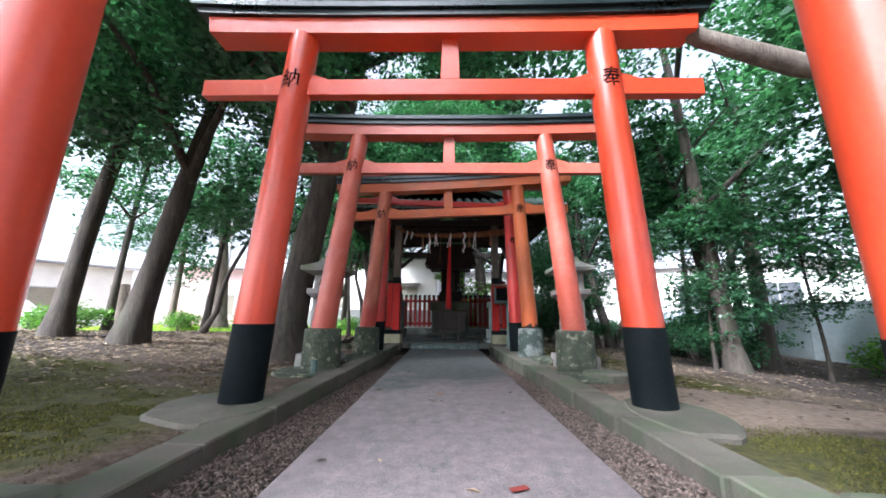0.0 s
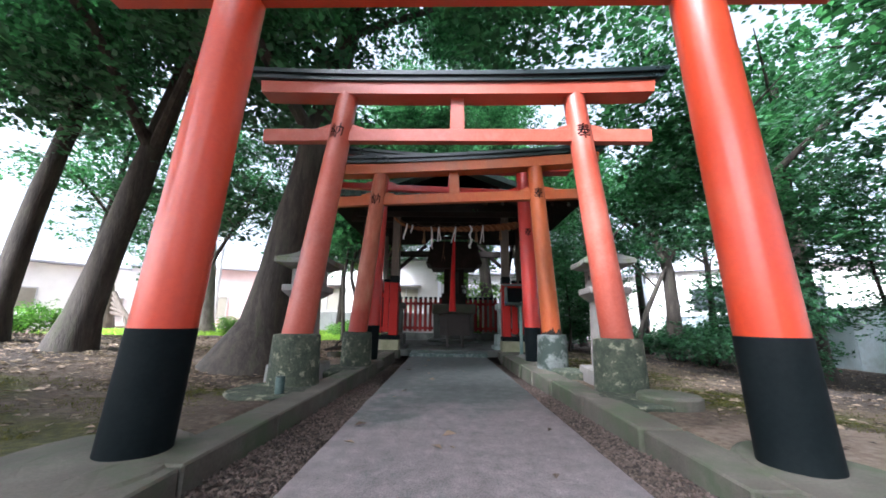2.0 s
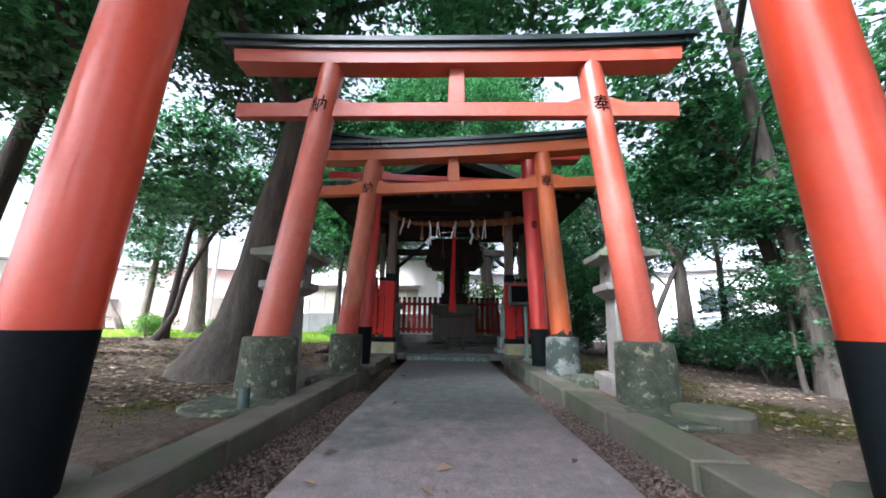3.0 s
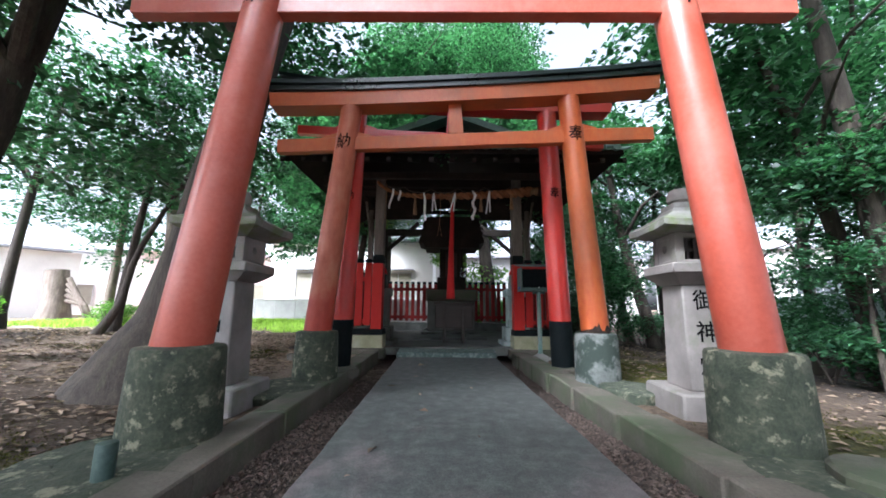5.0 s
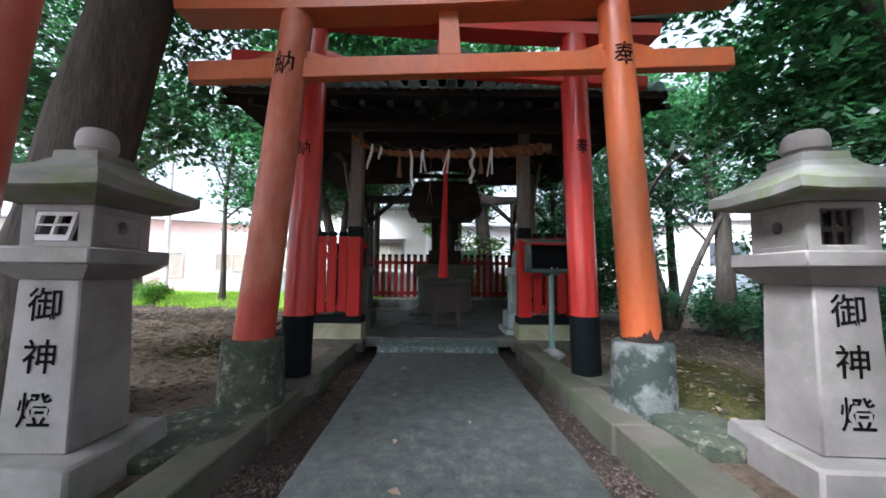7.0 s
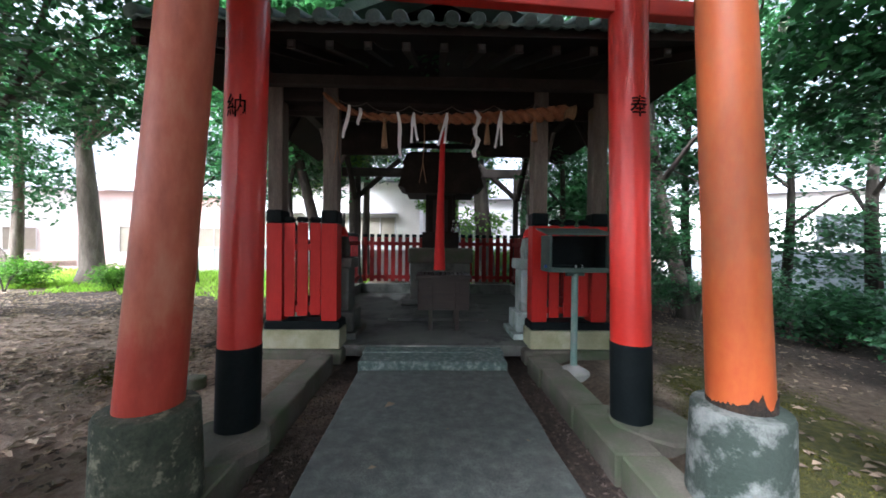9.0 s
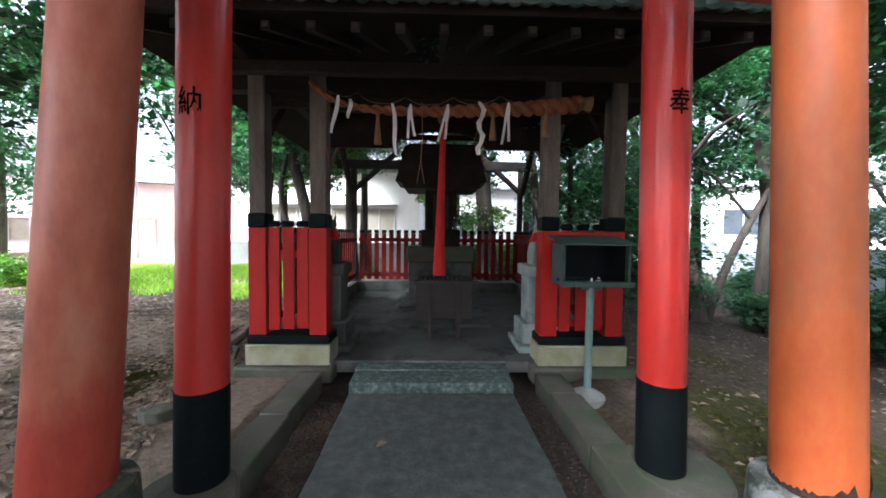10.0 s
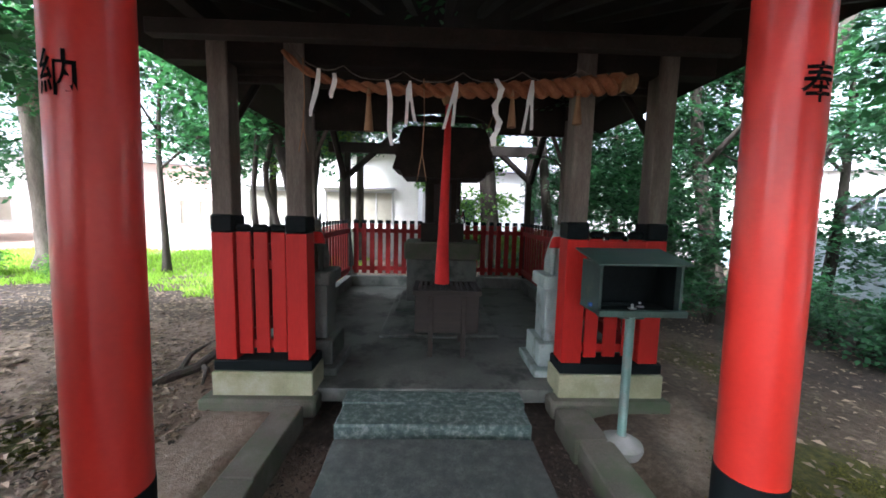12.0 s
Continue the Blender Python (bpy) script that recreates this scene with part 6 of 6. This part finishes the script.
litter("fallen_leaves", under_trees(-1, 6.8, 20.0), 18000, 7, "scattered brown fallen leaves under the trees")
litter("fallen_leaves", under_trees(1, 6.0, 20.0), 4500, 8, "scattered brown fallen leaves under the trees")


def beside_shrine(r):
    while True:
        x, y = r.uniform(-6.5, -2.75), r.gauss(14.6, 1.6)
        if y < 18.5 and noise.noise((x * 0.9, y * 0.9, 8)) + 0.35 > r.random() * 0.8:
            return x, y


litter("fallen_leaves", beside_shrine, 2600, 10, "pale brown fallen leaves strewn beside the shrine")


def shrub(x, y, s, n, mesh, label, seed, up=0.5):
    rng = random.Random(seed)
    sh = thing("shrub", label, "shrub", pose(x, y, ground_z(x, y)), group="shrubs under the trees")
    for i in range(4):
        a = rng.uniform(0, 6.28)
        part("stem", tube(bmesh.new(), [(0, 0, -0.05), (0.15 * s * math.cos(a), 0.15 * s * math.sin(a), 0.4 * s), (0.45 * s * math.cos(a), 0.45 * s * math.sin(a), 0.9 * s)], [0.02, 0.014, 0.006], 6), M["bark"], sh)
    for i in range(n):
        ob = new("foliage", rng.choice(mesh))
        ob.parent = sh
        k = s * rng.uniform(0.7, 1.1)
        ob.matrix_basis = Matrix.Translation((rng.gauss(0, 0.4) * s, rng.gauss(0, 0.4) * s, up * s + rng.random() * 0.5 * s)) @ Matrix.Rotation(rng.uniform(0, 6.28), 4, "Z") @ Matrix.Diagonal((k, k, k * 0.9, 1))
    return sh


SMALL = [crown_mesh("foliage", 80 + i, 0.8, 0.5, 70, 10, 0.12, M["leaf"]) for i in range(2)]
for i, (x, y, s, n) in enumerate([(6.6, 12.6, 0.9, 3), (7.6, 12.2, 0.7, 2), (8.4, 16.0, 1.0, 3), (10.6, 15.6, 0.9, 3), (8.0, 20.6, 1.0, 3), (4.4, 18.6, 1.1, 3), (11.6, 18.0, 1.0, 3), (4.2, 21.6, 1.2, 4), (9.2, 18.0, 0.8, 2), (6.4, 18.2, 0.8, 3), (7.9, 17.6, 0.8, 3), (10.0, 17.0, 1.0, 3), (5.4, 20.4, 1.0, 4), (9.6, 20.0, 1.1, 4)]):
    shrub(x, y, s, n, SMALL, "dark green low shrub under the trees", i)
for i, (x, y, s, n) in enumerate([(11.4, 11.6, 1.0, 3), (-12.5, 19.5, 0.8, 2), (-9.6, 19.8, 0.6, 2), (-5.4, 22.4, 0.7, 3), (-14.6, 15.8, 0.9, 3), (1.9, 24.6, 1.2, 4), (3.4, 25.2, 1.3, 4)]):
    shrub(x, y, s, n, LIGHT_CROWNS, "yellow-green shrub with daylight put into its leaf colour", 50 + i, 0.35)
litter("path_leaves", lambda r: (r.uniform(-0.75, 1.0), r.uniform(3, 13)), 26, 9, "a few fallen leaves on the concrete walkway")


def mossy(rng):
    while True:
        cx, cy, rx, ry, k = rng.choice(MOSS)
        x, y = rng.gauss(cx, rx * 0.6), rng.gauss(cy, ry * 0.6)
        if abs(x) > 2.0 and rng.random() < cover_at(x, y)[0] and noise.noise((x * 1.3, y * 2.2, 7)) + 0.5 * noise.noise((x * 5, y * 6, 2)) > -0.05:
            return x, y


blades("moss", mossy, 60000, 15, "moss_tuft", (0.005, 0.016), (0.006, 0.014), "patchy olive-green moss on the earth", "moss")

# dead trunk and cut branches at the edge of the lawn
dead = thing("dead_tree", "tall pale dead tree trunk with split side", "tree trunk", pose(-20.5, 25.0, ground_z(-20.5, 25.0)))
bm = tube(bmesh.new(), [(0, 0, -0.1), (0.05, 0, 0.8), (-0.1, 0, 1.7), (-0.2, 0, 2.6)], [0.75, 0.55, 0.5, 0.48], 14)
part("trunk", bm, M["bark_pale"], dead)
for i in range(5):
    part("branch", tube(bmesh.new(), [(0.5, 0, 2.2 - 0.3 * i), (1.1 + 0.1 * i, 0.1, 1.2 - 0.1 * i), (1.7, 0.1 * i, 0.0)], [0.12, 0.1, 0.07], 8), M["bark_pale"], dead)
# twisted roots by the shrine's base
rt = thing("dead_branch", "gnarled dark dead root lying on the earth", "branch", pose(-3.12, 14.95, 0.0))
part("wood", tube(bmesh.new(), [(-0.42, -0.55, 0.02), (-0.25, -0.3, 0.07), (-0.05, -0.1, 0.10), (0.10, 0.12, 0.24), (0.14, 0.3, 0.40)], [0.05, 0.07, 0.065, 0.05, 0.02], 8), M["bark"], rt)
part("twig", tube(bmesh.new(), [(-0.2, -0.25, 0.06), (-0.22, 0.05, 0.22), (-0.1, 0.3, 0.30)], [0.05, 0.035, 0.012], 7), M["bark"], rt)
part("twig", tube(bmesh.new(), [(0.0, -0.05, 0.1), (0.16, -0.22, 0.12), (0.22, -0.42, 0.03)], [0.045, 0.035, 0.015], 7), M["bark"], rt)
# stumps under the trees
for x, y, r, h in ((8.6, 14.6, 0.28, 0.6), (8.9, 17.0, 0.22, 0.5)):
    st = thing("tree_stump", "dark weathered tree stump with broken top", "tree stump", pose(x, y, ground_z(x, y)), group="stumps under the trees")
    bm = bmesh.new()
    ring_tube(bm, [((0, 0, -0.1), r * 1.3), ((0, 0, 0.1), r), ((0, 0, h * 0.7), r * 0.8), ((0.03, 0, h), r * 0.45)], 14)
    for v in bm.verts:
        v.co.x += 0.05 * noise.noise(v.co * 4)
        v.co.z += 0.06 * noise.noise(v.co * 5)
    part("trunk", bm, M["bark"], st)
# pale street pole beyond the lawn
pl = thing("utility_pole", "pale grey concrete utility pole by the road", "utility pole", pose(-17.8, 31.0, ground_z(-17.8, 31.0)))
part("pole", lathe(bmesh.new(), [(0.19, -0.1), (0.13, 9.0), (0.001, 9.01)], 0, 0, 16), M["frame_grey"], pl)


def car(x, y, turn):
    c = thing("car", "white hatchback parked before a house", "car", pose(x, y, ground_z(x, y), 0, 0, turn))
    bm = bmesh.new()
    prism(bm, [(-1.9, 0.35), (1.9, 0.35), (1.95, 0.6), (1.85, 0.85), (1.0, 0.95), (-1.7, 0.98), (-1.95, 0.8)], -0.8, 0.8)
    bmesh.ops.bevel(bm, geom=bm.edges[:], offset=0.05, segments=2, affect="EDGES")
    body = part("body", bm, M["car_white"], c)
    bm = bmesh.new()
    prism(bm, [(-1.65, 0.96), (0.95, 0.94), (0.35, 1.45), (-1.3, 1.47)], -0.68, 0.68)
    part("cabin", bm, M["car_white"], c, smooth=False)
    for s in (-1, 1):
        bm = bmesh.new()
        prism(bm, [(-1.45, 1.0), (0.72, 1.0), (0.28, 1.38), (-1.2, 1.40)], s * 0.69 - 0.006, s * 0.69 + 0.006)
        part("side_window", bm, M["pane_dark"], c, "dark side window", smooth=False)
        for wx in (-1.2, 1.2):
            bm = bmesh.new()
            f = Matrix.Rotation(radians(90), 3, "X")
            ring_tube(bm, [((wx, s * 0.82 - 0.1, 0.31), 0.30, f), ((wx, s * 0.82 - 0.08, 0.31), 0.32, f), ((wx, s * 0.82 + 0.03, 0.31), 0.32, f)], 20)
            part("wheel", bm, M["rubber"], c)
    return c


car(-22.0, 20.5, 30)

for x, y, a in ((0.50, 4.75, 0.4), (-0.62, 4.45, 1.9)):
    lf = part("fallen_leaf", box(bmesh.new(), -0.05, 0.05, -0.03, 0.03, 0.0, 0.004), M["red_leaf"], smooth=False)
    for v in lf.data.vertices:
        v.co.z += 3.0 * v.co.x ** 2
        v.co.y *= 1 - 6 * abs(v.co.x)
    lf.matrix_basis = pose(x, y, 0.008, 0, 0, math.degrees(a))
    tagged(lf, "single dry red leaf on the concrete walkway", "leaf")
